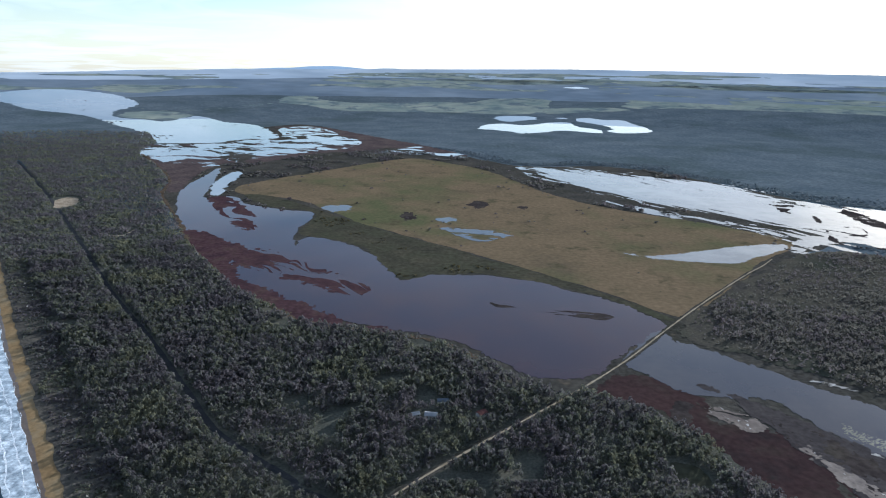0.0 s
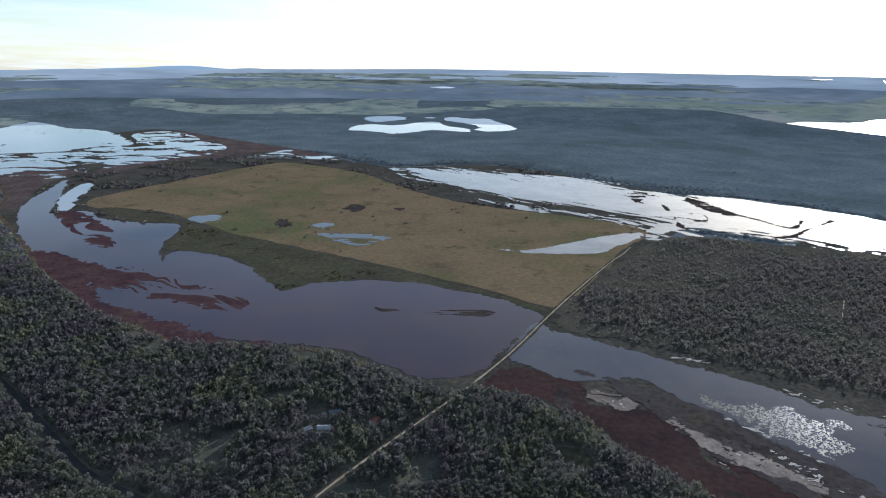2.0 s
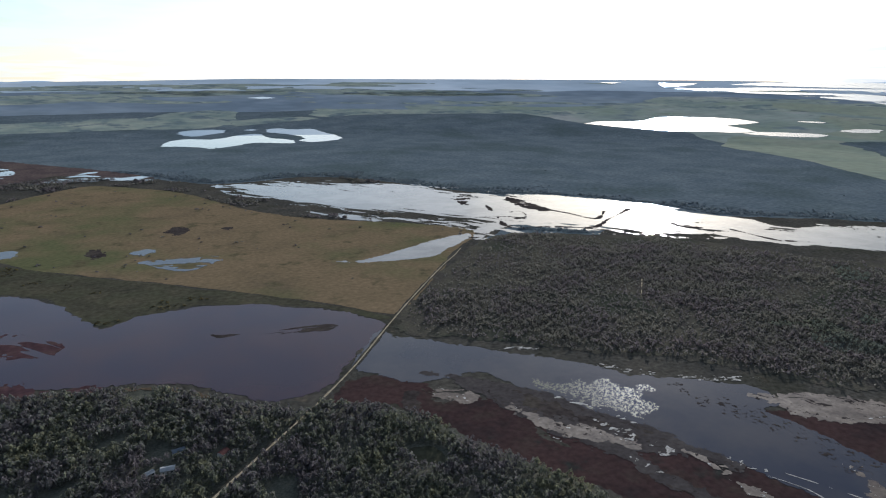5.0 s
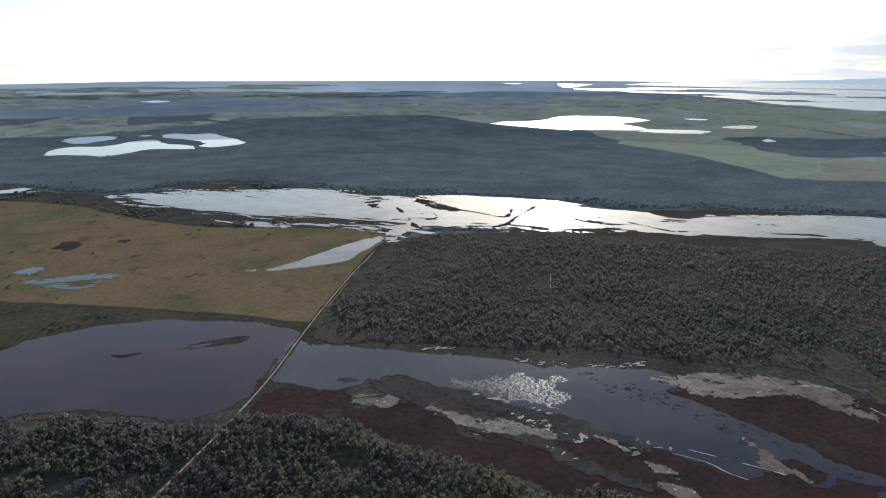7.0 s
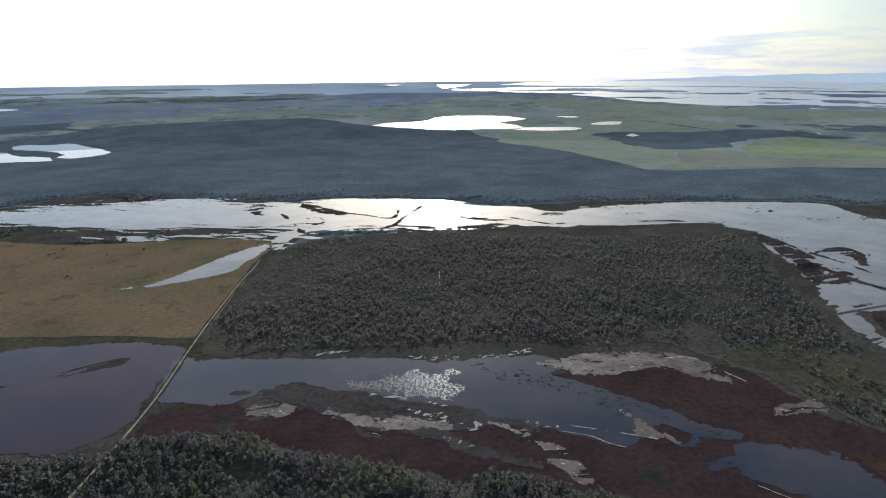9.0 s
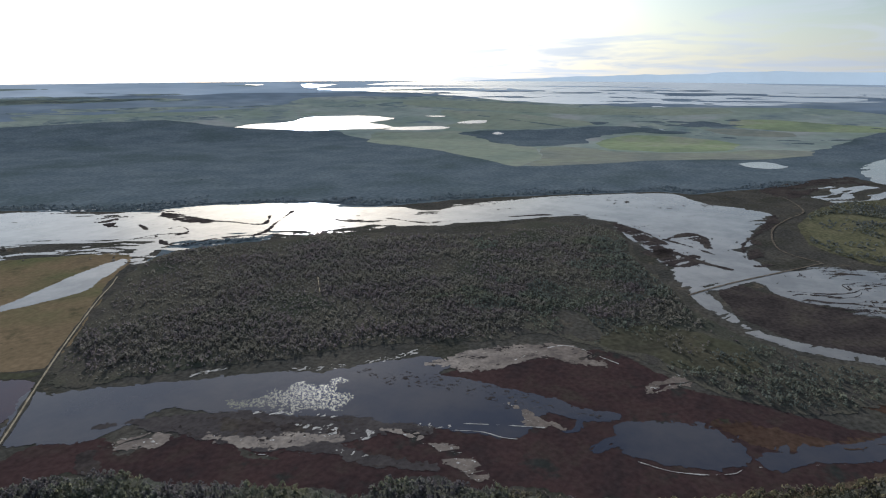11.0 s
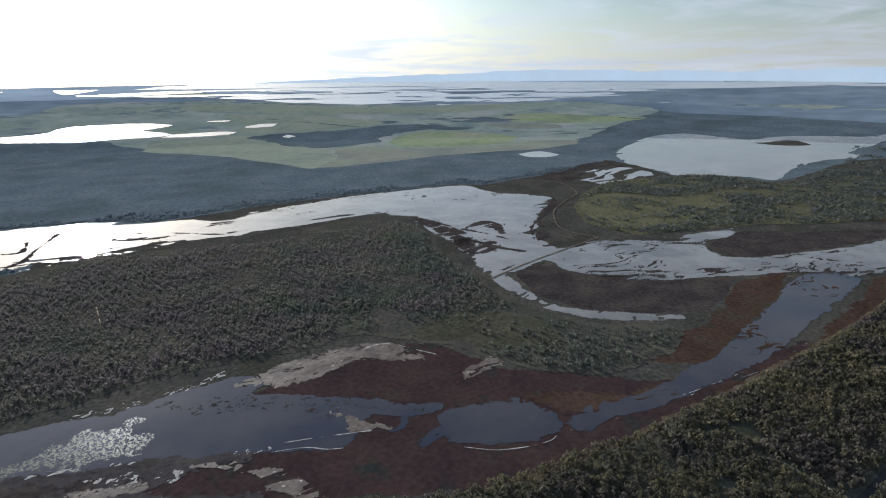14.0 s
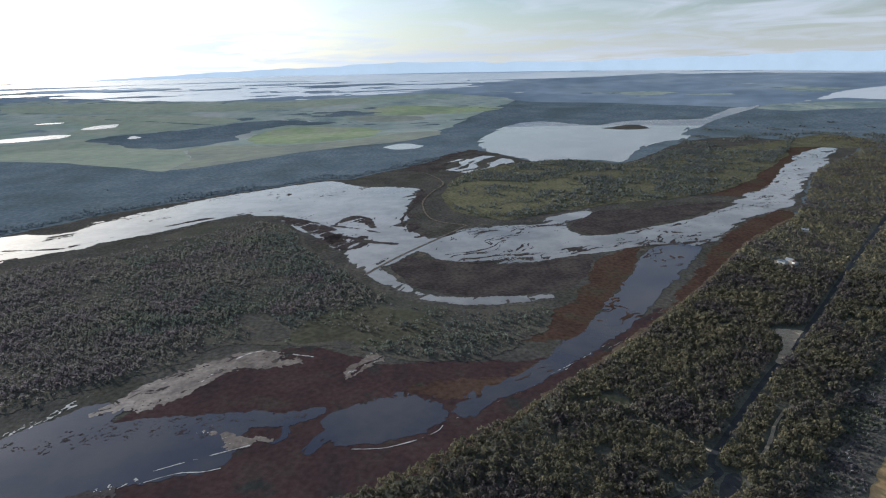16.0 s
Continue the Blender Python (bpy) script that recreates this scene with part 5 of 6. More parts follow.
for n, (o, b) in enumerate(((MUD_TAIL, (0.25, 40, 6, 140)), (MUD_HEAD, (0.3, 30, 7, 100)), (MUD_ISLET, (0.4, 30, 5, 130)), (MUD_EDGE, (0.3, 30, 6, 120)))):
    sheet("mudbank", o, M_MUD, 0.162, rag=4, grain=14, fleck=2.5, seed=301 + n, fine=0.7, braid=b, label="pale wet mud among red glasswort", category="mudbank")
    sheet("salt_crust", o, M_CRUST, 0.186, rag=2, grain=14, fleck=1, seed=311 + n, fine=0.4, braid=(-0.75, 3.0, 1.1, 140), label="white dried specks on wet mud", category="salt crust")
sheet("mudflat", MUD_PUDDLE, M_DARK, 0.16, rag=3, grain=10, fleck=1, seed=306, label="smooth brown mud patch in glasswort", category="mudflat")
sheet("mudbank", MUD_ARM, M_MUD, 0.16, rag=6, grain=18, fleck=3.0, seed=102, braid=(0.8, 60, 8, 131), label="pale wet mud spit along the shore", category="mudbank")
sheet("glasswort_bank", SALT_A, M_REDWEED, 0.155, rag=7, grain=20, fleck=3.5, seed=99, label="red glasswort belt along the lagoon shore", category="salt marsh")
sheet("glasswort_bank", SALT_B, M_REDWEED, 0.16, rag=9, grain=20, fleck=5, seed=103, braid=(0.08, 60, 12, 129), label="red glasswort bank in shallow water", category="salt marsh")
sheet("glasswort_bank", SALT_BC, M_REDWEED, 0.16, rag=7, grain=20, fleck=3.5, seed=104, braid=(0.3, 90, 16, 150), label="red glasswort bank in shallow water", category="salt marsh")
for n, o in enumerate((BAR_A, BAR_B, BAR_C, BAR_D, BAR_E, BAR_F, FLAT_A)):
    sheet("mudbar", o, M_DARK, 0.17, rag=7, grain=22, fleck=2.5, seed=160 + n, braid=(0.25, 60, 10, 120), label="brown mud bar in silvery shallows", category="mudbar")
sheet("lake_island", LAKE_ISLAND, M_MARSH, 0.16, rag=6, grain=40, seed=105, label="low brown island in the pale lake", category="island")
sheet("isle_ground", ISLE, M_ISLE, 0.17, rag=5, grain=30, fleck=3, seed=106, label="dark scrubby ground between the lagoons", category="ground")
sheet("scrub_ground", SCRUB_GROUND, M_OLIVE, 0.17, rag=6, grain=40, seed=107, label="olive grassy ground under scattered scrub", category="ground")
sheet("glasswort_flat", WEED_BAR, M_DARK, 0.16, rag=3, grain=14, seed=108, fine=0.6, braid=(0.15, 45, 3.5, 100), label="dark weed lying in the lagoon", category="weed")
for n, o in enumerate((SHORE_LINE, SHORE_LINE_E)):
    sheet("shore", o, M_SHORE, 0.15, rag=2.2, grain=14, fleck=1.5, seed=190 + n, closed=False, width=2.2, label="narrow brown shore between scrub and marsh", category="shore")
for n, (o, w) in enumerate(((BAR_LINE_A, 1.5), (BAR_LINE_B, 1.8), (BAR_LINE_C, 2.5), (BAR_LINE_D, 2.5), (BAR_LINE_E, 2.0), (BAR_LINE_F, 2.0), (BAR_LINE_G, 2.0), (BAR_LINE_H, 1.3), (BAR_LINE_I, 2.0), (BAR_LINE_J, 1.8), (BAR_LINE_K, 2.2), (BAR_LINE_L, 1.6))):
    sheet("mudbar", o, M_DARK, 0.19, rag=4.5, grain=26, fleck=1.2, seed=195 + n, fine=0.7, closed=False, width=w, label="thin dark mud bar in silvery shallows", category="mudbar")
for n, (o, v, mt) in enumerate(((WATER_BACK_WEST, (130, 20, 141, 0.05, -0.15), M_DARK), (WATER_BACK_EAST, (90, 22, 134, 0.05, -0.3), M_DARK),
                                (WATER_BACK_FLAT, (80, 16, 148, 0.10, 0.05), M_DARK), (WATER_BACK_FLAT, (40, 9, 140, 0.10, -0.1), M_DARK), (WATER_BRAID_WEST, (90, 26, 95, 0.10, 0.1), M_PINK),
                                (WATER_LAKE, (120, 34, 110, 0.06, -0.25), M_DARK), (WATER_CHAN, (60, 14, 137, 0.10, -0.05), M_RUST), (POND_FAR_A, (150, 30, 100, 0.05, -0.2), M_WOODS))):
    sheet("mudbar", o, mt, 0.195, rag=8, grain=40, fleck=1.5, seed=260 + n, fine=0.6, vein=v, label="thin winding mud bar in silvery shallows", category="mudbar")
MARGIN = [(9, 1270), (20, 1245), (30, 1160), (40, 1040), (52, 935), (53, 880), (44, 850), (36, 800), (31, 770), (26, 820), (18, 930), (9, 1150)]
sheet("water", MARGIN, W_BACK, 0.118, rag=8, grain=30, fleck=2.5, seed=281, fine=0.7, braid=(-0.3, 50, 9, 141), cut=(ISLE, PASTURE_MAIN), label="bright puddles on the lagoon's muddy margin", category="water")
sheet("mudbank", MUD_PALE, M_CRUST, 0.184, rag=4, grain=18, fleck=1, seed=283, fine=0.4, braid=(-0.95, 3.0, 1.1, 150), label="pale dried specks on the wet mud", category="mudbank")
for n, o in enumerate((REED_EDGE, REED_EDGE_B)):
    sheet("weed", o, M_DARK, 0.17, rag=5, grain=14, fleck=2, seed=321 + n, fine=0.5, braid=(-0.55, 3.2, 1.6, 110), label="dark weed tufts standing in shallow water", category="weed")
sheet("spit_grass", SPIT_GRASS, M_SPITGRASS, 0.175, rag=9, grain=40, fleck=4, seed=114, label="rough tan grass among scrub on the spit", category="grass")
sheet("weed", MUD_ARM, M_DARK, 0.18, rag=3, grain=14, fleck=2, seed=284, braid=(-0.4, 9, 3, 131), label="dark weed clumps lying on mud", category="weed")
for n, o in enumerate((HEDGE_A, HEDGE_B, HEDGE_C, HEDGE_D)):
    sheet("tree_line", o, M_WOODS, 0.1, rag=14, grain=70, seed=205 + n, fine=0.7, closed=False, width=9, label="dark line of trees between fields", category="tree line")
sheet("weed", MUD_BANK, M_DARK, 0.18, rag=3, grain=14, fleck=2, fine=0.6, seed=112, braid=(-0.6, 4, 2, 120), label="dark weed clumps lying on mud", category="weed")
# Cut into tiny flecks so the patch reads as sparkle.
sheet("water", RIPPLE, W_RIPPLE, 0.14, rag=8, grain=16, seed=109, fleck=5.0, fine=0.3, braid=(-0.05, 1.0, 0.5, 60), label="wind-ruffled patch of lagoon, glitter partly painted in", category="water")
sheet("isle_grass", ISLE_GRASS, M_GREEN, 0.19, rag=8, grain=30, seed=110, label="rough olive grass among low scrub", category="grass")
# Extra fleck on SCUM_H and SCUM_J imitates dotted glints in white.
for n, (o, w) in enumerate(((SCUM_B, 0.12), (SCUM_C, 0.16), (SCUM_D, 0.0), (SCUM_E, 0.0), (SCUM_F, 0.12), (SCUM_H, 0.1), (SCUM_I, -0.1), (SCUM_J, 0.2))):
    sheet("salt_crust", o, M_CRUST, 0.2, rag=0.42, grain=12, fleck=0.2 + (0.5 if n in (5, 7) else 0), seed=120 + n, closed=False, width=w + 0.02, fine=0.28, label="white salt crust and imitated glints along the water's edge", category="salt crust")
sheet("glasswort_flat", RUST_FLAT, M_RUST, 0.1, rag=6, grain=20, fleck=3, seed=131, label="rusty brown flat by the channel", category="salt marsh")
sheet("water", LINK_A, W_MID, 0.115, rag=6, grain=20, fleck=2.5, seed=132, braid=(0.25, 70, 9, 100), label="thin dark water over brown flats", category="water")
sheet("water", LINK_B, W_MID, 0.115, rag=6, grain=20, fleck=2.5, seed=133, braid=(-0.1, 40, 10, 100), label="dark puddles among red glasswort", category="water")


# ---------------------------------------------------------------- roads and clearings
ROAD_ALL = ROAD + [(19.0, 185), (76.0, 165)] + ROAD_E
sheet("embankment", CAUSEWAY, M_MARSH, 0.22, rag=0.8, grain=8, seed=140, closed=False, width=2.3, fine=0.8, label="low grassy bank carrying the track", category="embankment")
sheet("track", CAUSEWAY, M_TRACK, 0.30, rag=0.25, grain=6, seed=141, closed=False, width=0.65, fine=0.45, label="straight pale sandy track over the lagoon", category="track")
sheet("road", ROAD_ALL, M_ROAD, 0.1, rag=0.3, grain=9, seed=142, closed=False, width=1.9, fine=1.2, label="straight dark bitumen road through scrub", category="road")
sheet("track", CAUSEWAY_B, M_BANK, 0.30, rag=0.4, grain=8, seed=143, closed=False, width=1.3, fine=0.6, label="narrow pale bank across the channel", category="track")
sheet("track", CAUSEWAY_C, M_BANK, 0.30, rag=0.4, grain=8, seed=144, closed=False, width=1.2, fine=0.6, label="narrow pale bank across the flats", category="track")
sheet("track", PATH_SPIT, M_BANK, 0.30, rag=0.7, grain=8, seed=145, closed=False, width=1.2, fine=0.6, label="winding pale track on the marsh spit", category="track")
for n, (o, w) in enumerate(((SIDE_A, 1.0), (SIDE_B, 1.2), (SIDE_C, 2.2), (FIREBREAK, 0.35), (SIDE_D, 0.9), (SIDE_E, 0.6))):
    sheet("track", o, M_TRACK, 0.24, rag=0.5, grain=7, seed=146 + n, closed=False, width=w, fine=0.6, label="short sandy track in the scrub", category="track")
for n, o in enumerate((CLEAR_A, CLEAR_B, CLEAR_C)):
    sheet("clearing", o, M_GRAVEL, 0.12, soft=False, rag=1.5, grain=8, seed=150 + n, label="pale gravel car park cleared in scrub", category="clearing")
sheet("clearing", ISLE_CLEAR, M_MARSH, 0.24, rag=2, grain=10, seed=154, label="bare brown patch in low scrub", category="clearing")
sheet("clearing", CLEAR_GRASS, M_OLIVE, 0.12, rag=2, grain=10, seed=156, label="rough grass beside the car park", category="clearing")
sheet("clearing", CLEAR_D, M_ROAD, 0.12, rag=1, grain=10, seed=157, label="grey sealed turning place among scrub", category="clearing")
sheet("clearing", CLEAR_E, M_SPITGRASS, 0.12, rag=2, grain=10, seed=158, label="small grassy clearing in scrub", category="clearing")
sheet("clearing", LAWN, M_GREEN, 0.12, rag=2, grain=10, seed=155, label="small grassy clearing among trees", category="clearing")


# ---------------------------------------------------------------- coast
DUNE_LINE = [(-2900, 3990), (-474, 672), (-291, 421), (-166, 255), (10, 22), (265, -198), (329, -257), (1500, -1340), (3300, -3000)]


def coast_points(step):
    """Points along the foot of the dune with the seaward way at each."""
    p = np.array(DUNE_LINE, float)
    out = []
    for i in range(len(p) - 1):
        n = max(2, int(np.hypot(*(p[i + 1] - p[i])) / (step if np.abs(p[i]).max() < 1600 and np.abs(p[i + 1]).max() < 1600 else 40)))
        for k in range(n):
            out.append(p[i] + (p[i + 1] - p[i]) * k / n)
    q = np.array(out)
    for _ in range(30):
        q[1:-1] = 0.25 * q[:-2] + 0.5 * q[1:-1] + 0.25 * q[2:]
    t = np.gradient(q, axis=0)
    t /= np.linalg.norm(t, axis=1)[:, None]
    return q, np.stack([t[:, 1], -t[:, 0]], -1) * -1.0


def coast_strip(name, mat, offs, label, category, wob=None, step=3.0):
    q, w = coast_points(step)
    if (w[len(w) // 2] @ np.array([-1, -1])) < 0:
        w = -w
    s = np.concatenate([[0], np.cumsum(np.linalg.norm(np.diff(q, axis=0), axis=1))])
    cols = []
    for k, (o, z) in enumerate(offs):
        off = o + (wob(s, k) if wob else 0)
        P = q + w * np.reshape(off, (-1, 1)) if np.ndim(off) else q + w * off
        cols.append(np.column_stack([P, np.full(len(P), z)]))
    V = np.stack(cols, 1)
    n, m = V.shape[:2]
    idx = np.arange(n * m).reshape(n, m)
    F = np.stack([idx[:-1, :-1], idx[:-1, 1:], idx[1:, 1:], idx[1:, :-1]], -1).reshape(-1, 4)
    return tagged(new(name, mesh_of(name, V.reshape(-1, 3), F, mat)), label, category, kind="structure")


def edge(seed, amp, grain):
    return lambda s, k: amp * fbm(s / grain, s * 0 + k * 0.0 + 0.5, seed, 4)


coast_strip("dune", M_DUNE, [(-16, 0.5), (-8, 1.45), (0, 1.6), (5, 1.35)], "grey dune sand with low scrub", "dune", wob=lambda s, k: 1.6 * fbm(s / 12.0, s * 0 + 0.5, 199, 3) if k == 3 else 0 * s)
coast_strip("beach", M_SAND, [(1, 1.2), (3, 1.3), (5.5, 1.2), (10, 0.8), (18, 0.25)], "ochre sandy beach between dune and surf", "beach", wob=lambda s, k: (1.2 * fbm(s / 14.0, s * 0 + 0.5, 200, 3) if k < 2 else 0))
coast_strip("wet_sand", M_WETSAND, [(12, 0.68), (17.5, 0.36)], "dark wet sand at the wash's edge", "beach", wob=lambda s, k: (0.7 * fbm(s / 9.0, s * 0 + 0.5, 201, 3)))
coast_strip("sea", W_SEA, [(20, 0.10), (45, 0.12), (400, 0.12), (4200, 0.12)], "grey-blue sea with lines of surf", "sea")
coast_strip("wash", M_WASH, [(14, 0.52), (28, 0.5)], "thin foamy wash running up the beach", "surf", wob=lambda s, k: 1.8 * fbm(s / 22.0, s * 0 + 0.5, 202 + k, 4))
for n, (o, wd, g) in enumerate(((13.9, 0.35, 0), (19.5, 0.45, 5), (25.5, 0.6, 9), (31, 1.2, 13), (40, 1.5, 17), (53, 1.8, 21))):
    coast_strip("foam_line", M_FOAM, [(o, 0.56), (o + wd, 0.56)], "white ragged line of sea foam", "surf",
                wob=lambda s, k, g=g: 1.8 * fbm(s / 22.0, s * 0 + 0.5, 202 + g, 4) + k * 0.6 * fbm(s / 5.0, s * 0 + 0.5, 240 + g, 3))


# ---------------------------------------------------------------- trees
def crown_template(n, seed, flat=1.0, leaf=0.42, ragged=0.55, taper=0.45):
    """n three-cornered sprays of leaves round a crown of radius 1, standing outward, more on top."""
    r = np.random.RandomState(seed)
    u = r.rand(n) * 2 * np.pi
    z = np.clip(r.rand(n) * 1.45 - 0.45, -0.5, 1)
    rad = np.sqrt(np.maximum(1 - z * z, 0.02))
    d = np.stack([rad * np.cos(u), rad * np.sin(u), z], -1)
    lump = 1 + 0.28 * np.sin(3 * u + seed) * rad + 0.2 * np.sin(5 * u + 2 * seed + 4 * z)
    c = d * (lump * (0.72 + 0.32 * r.rand(n)))[:, None]
    c[:, :2] *= (1 - taper * np.maximum(c[:, 2:], 0))
    nrm = d + ragged * r.randn(n, 3)
    nrm /= np.linalg.norm(nrm, axis=1)[:, None]
    t = np.cross(nrm, r.randn(n, 3))
    t /= np.linalg.norm(t, axis=1)[:, None]
    b = np.cross(nrm, t)
    size = leaf * (0.7 + 0.6 * r.rand(n))[:, None]
    tri = np.stack([c + size * t, c - 0.5 * size * t + 0.87 * size * b, c - 0.5 * size * t - 0.87 * size * b], 1)
    tri[..., 2] *= flat
    return tri


def forest(name, x, y, mat, tris, size, height, seed, label, base=0.0, flat=1.0, leaf=0.45, spread=0.42, ragged=0.38):
    """Many crowns in one mesh, at plan x, y on level ground (bearing and distance past that)."""
    r = np.random.RandomState(seed)
    n = len(x)
    if not n:
        return
    tmpl = np.stack([crown_template(tris, seed * 10 + k, flat, leaf, ragged) for k in range(8)])
    k = r.randint(0, 8, n)
    a = r.rand(n) * 2 * np.pi
    big = size * np.clip(1 + spread * r.randn(n), 0.45, 2.0)
    T = tmpl[k] * big[:, None, None, None]
    ca, sa = np.cos(a)[:, None, None], np.sin(a)[:, None, None]
    X = T[..., 0] * ca - T[..., 1] * sa
    Y = T[..., 0] * sa + T[..., 1] * ca
    R, A = np.hypot(x, y), np.degrees(np.arctan2(x, y))
    P = lay(A, R, base)
    hz = height * np.clip(1 + 0.25 * r.randn(n), 0.6, 1.5)
    V = np.stack([X + P[:, 0][:, None, None], Y + P[:, 1][:, None, None], T[..., 2] + (P[:, 2] + hz)[:, None, None]], -1).reshape(-1, 3)
    ob = new(name, mesh_of(name, V, np.arange(len(V)).reshape(-1, 3), mat))
    return tagged(ob, label, "trees", kind="stuff")


def jittered(x0, x1, y0, y1, s, seed):
    r = np.random.RandomState(seed)
    gx, gy = np.meshgrid(np.arange(x0, x1, s), np.arange(y0, y1, s))
    gx = gx + (np.arange(gx.shape[0]) % 2)[:, None] * s * 0.5
    return (gx + (r.rand(*gx.shape) - 0.5) * s * 0.8).ravel(), (gy + (r.rand(*gx.shape) - 0.5) * s * 0.8).ravel()


def seaward(x, y):
    """Metres seaward of the dune's foot (negative inland)."""
    p = np.array(DUNE_LINE, float)
    poly = np.concatenate([p, [(3300, -9000), (-9000, -9000), (-9000, 3990)]])
    return inside_distance(x, y, poly)


def near_wood(x, y):
    """Where the coastal scrub stands: inland of the dune, off the marsh, the road and the clearings."""
    ok = (seaward(x, y) < 2.5) & (np.hypot(x, y) > 60)
    A = np.degrees(np.arctan2(x, y))
    R = np.hypot(x, y)
    ok &= (A > -42) & (A < 134)
    x, y = x[ok], y[ok]
    for o in (MARSH_WEST, MARSH_EAST):
        k = in_zone(x, y, o) < -3
        x, y = x[k], y[k]
    for o, w in ((ROAD_ALL, 3.7), (CAUSEWAY, 3.0), (SIDE_A, 2.2), (SIDE_B, 2.5), (SIDE_C, 3.2), (SIDE_D, 2.6), (SIDE_E, 2.0)):
        k = in_zone(x, y, o, False) < -w
        x, y = x[k], y[k]
    for o in (CLEAR_A, CLEAR_B, CLEAR_C, CLEAR_D, CLEAR_E, LAWN):
        k = in_zone(x, y, o) < -1.5
        x, y = x[k], y[k]
    for a, d in YARDS:
        k = np.hypot(x - d * math.sin(radians(a)), y - d * math.cos(radians(a))) > 6.5
        x, y = x[k], y[k]
    return x, y


YARDS = [(-1.2, 323), (0.4, 322), (1.6, 338), (5.6, 326), (119.7, 728), (120.3, 733), (120.6, 878)]
NEAR_EDGE = [(-25, 1995), (-24, 1500), (-22, 800), (-10, 470), (0, 445), (12, 400), (30, 330), (55, 290), (90, 300), (105, 470), (115, 800), (120, 1300), (123, 2100)]


def this_side(x, y):
    """Coast side of the lagoon."""
    A, R = np.degrees(np.arctan2(x, y)), np.hypot(x, y)
    return R < np.interp(A, [p[0] for p in NEAR_EDGE], [p[1] for p in NEAR_EDGE]) * 1.25


SPACING = 2.55
tx, ty = jittered(-560, 720, -480, 760, SPACING, 11)
k = this_side(tx, ty)
tx, ty = near_wood(tx[k], ty[k])
tR, tA = np.hypot(tx, ty), np.degrees(np.arctan2(tx, ty))
thin = rand2(np.floor(tx * 3), np.floor(ty * 3), 5)
gap = fbm(tx / 28.0, ty / 28.0, 77, 3)
sea = seaward(tx, ty)
swale = (sea > -33 - 5 * gap) & (sea < -19 + 4 * gap)
keep = (thin < np.where(swale, 0.8, 0.95)) & (gap > -0.8) & (tR < 720)
tx, ty, tR, tA = tx[keep], ty[keep], tR[keep], tA[keep]
dune = seaward(tx, ty) > -20 + 6 * fbm(tx / 20.0, ty / 20.0, 66, 2)
sp = dune & (rand2(np.floor(tx * 5), np.floor(ty * 5), 67) < 0.92)
forest("dune_scrub", tx[sp], ty[sp], L_WEST, 18, 1.3, 1.1, 36, "low wind-cut scrub on the dune", leaf=0.5, spread=0.4)
tx, ty, tR, tA = tx[~dune], ty[~dune], tR[~dune], tA[~dune]
single = (tR > 252) & (tR < 271) & (tA > 0) & (tA < 32)
one_x, one_y = tx[single][:300], ty[single][:300]
rest = ~single
tx, ty, tR = tx[rest], ty[rest], tR[rest]
low = fbm(tx / 40.0, ty / 40.0, 91, 3) > 0.35
for nm, sel, tr, sz, ht, lf in (("coastal_scrub", (tR < 350) & ~low, 42, 1.45, 3.4, 0.31), ("coastal_scrub", (tR < 350) & low, 36, 1.2, 2.3, 0.32), ("coastal_scrub", (tR >= 350) & (tR < 470), 26, 1.5, 3.2, 0.38), ("coastal_scrub", tR >= 470, 15, 1.5, 3.0, 0.52)):
    e = np.degrees(np.arctan2(tx, ty)) + 12 * fbm(tx / 60.0, ty / 60.0, 23, 3) > 72
    forest(nm, tx[sel & ~e], ty[sel & ~e], L_WEST, tr, sz, ht, 5 + tr, "dense grey-green coastal tea-tree scrub", leaf=lf, ragged=0.17, flat=1.3)
    forest(nm, tx[sel & e], ty[sel & e], L_EAST, tr, sz, ht, 6 + tr, "dense olive coastal banksia scrub", leaf=lf, ragged=0.17, flat=1.25)
fx, fy = jittered(-1250, 1850, -1250, 1700, 3.5, 13)
k = (np.hypot(fx, fy) >= 720) & (np.hypot(fx, fy) < 2000) & (rand2(np.floor(fx), np.floor(fy), 27) > (np.hypot(fx, fy) - 1500) / 500.0) & this_side(fx, fy)
fx, fy = near_wood(fx[k], fy[k])
e = np.degrees(np.arctan2(fx, fy)) > 72
forest("coastal_scrub", fx[~e], fy[~e], L_WEST, 5, 1.55, 1.5, 31, "dense grey-green coastal tea-tree scrub", leaf=0.75)
forest("coastal_scrub", fx[e], fy[e], L_EAST, 5, 1.55, 1.5, 32, "dense olive coastal banksia scrub", leaf=0.75)

# the wooded isle between the lagoons
ix, iy = jittered(150, 960, -180, 900, 2.9, 14)
dd = in_zone(ix, iy, ISLE)
k = dd > 4
ix, iy, dd = ix[k], iy[k], dd[k]
clear = in_zone(ix, iy, ISLE_CLEAR)
grass = in_zone(ix, iy, ISLE_GRASS)
clump = fbm(ix / 85.0, iy / 85.0, 33, 4)
dens = 0.30 + np.clip((dd - 4) / 50.0, 0, 1) * 0.60 + 0.55 * clump
dens = np.where(grass > 0, dens - 0.35, dens)
k = (clear < -2) & (in_zone(ix, iy, CAUSEWAY, False) < -4) & (in_zone(ix, iy, FIREBREAK, False) < -2) & (rand2(np.floor(ix * 3), np.floor(iy * 3), 6) < dens)
ix, iy, clump = ix[k], iy[k], clump[k]
green = np.degrees(np.arctan2(ix, iy)) + 16 * fbm(ix / 70.0, iy / 70.0, 34, 3) > 74
tall = rand2(np.floor(ix * 2), np.floor(iy * 2), 35) < 0.35 + 0.5 * clump
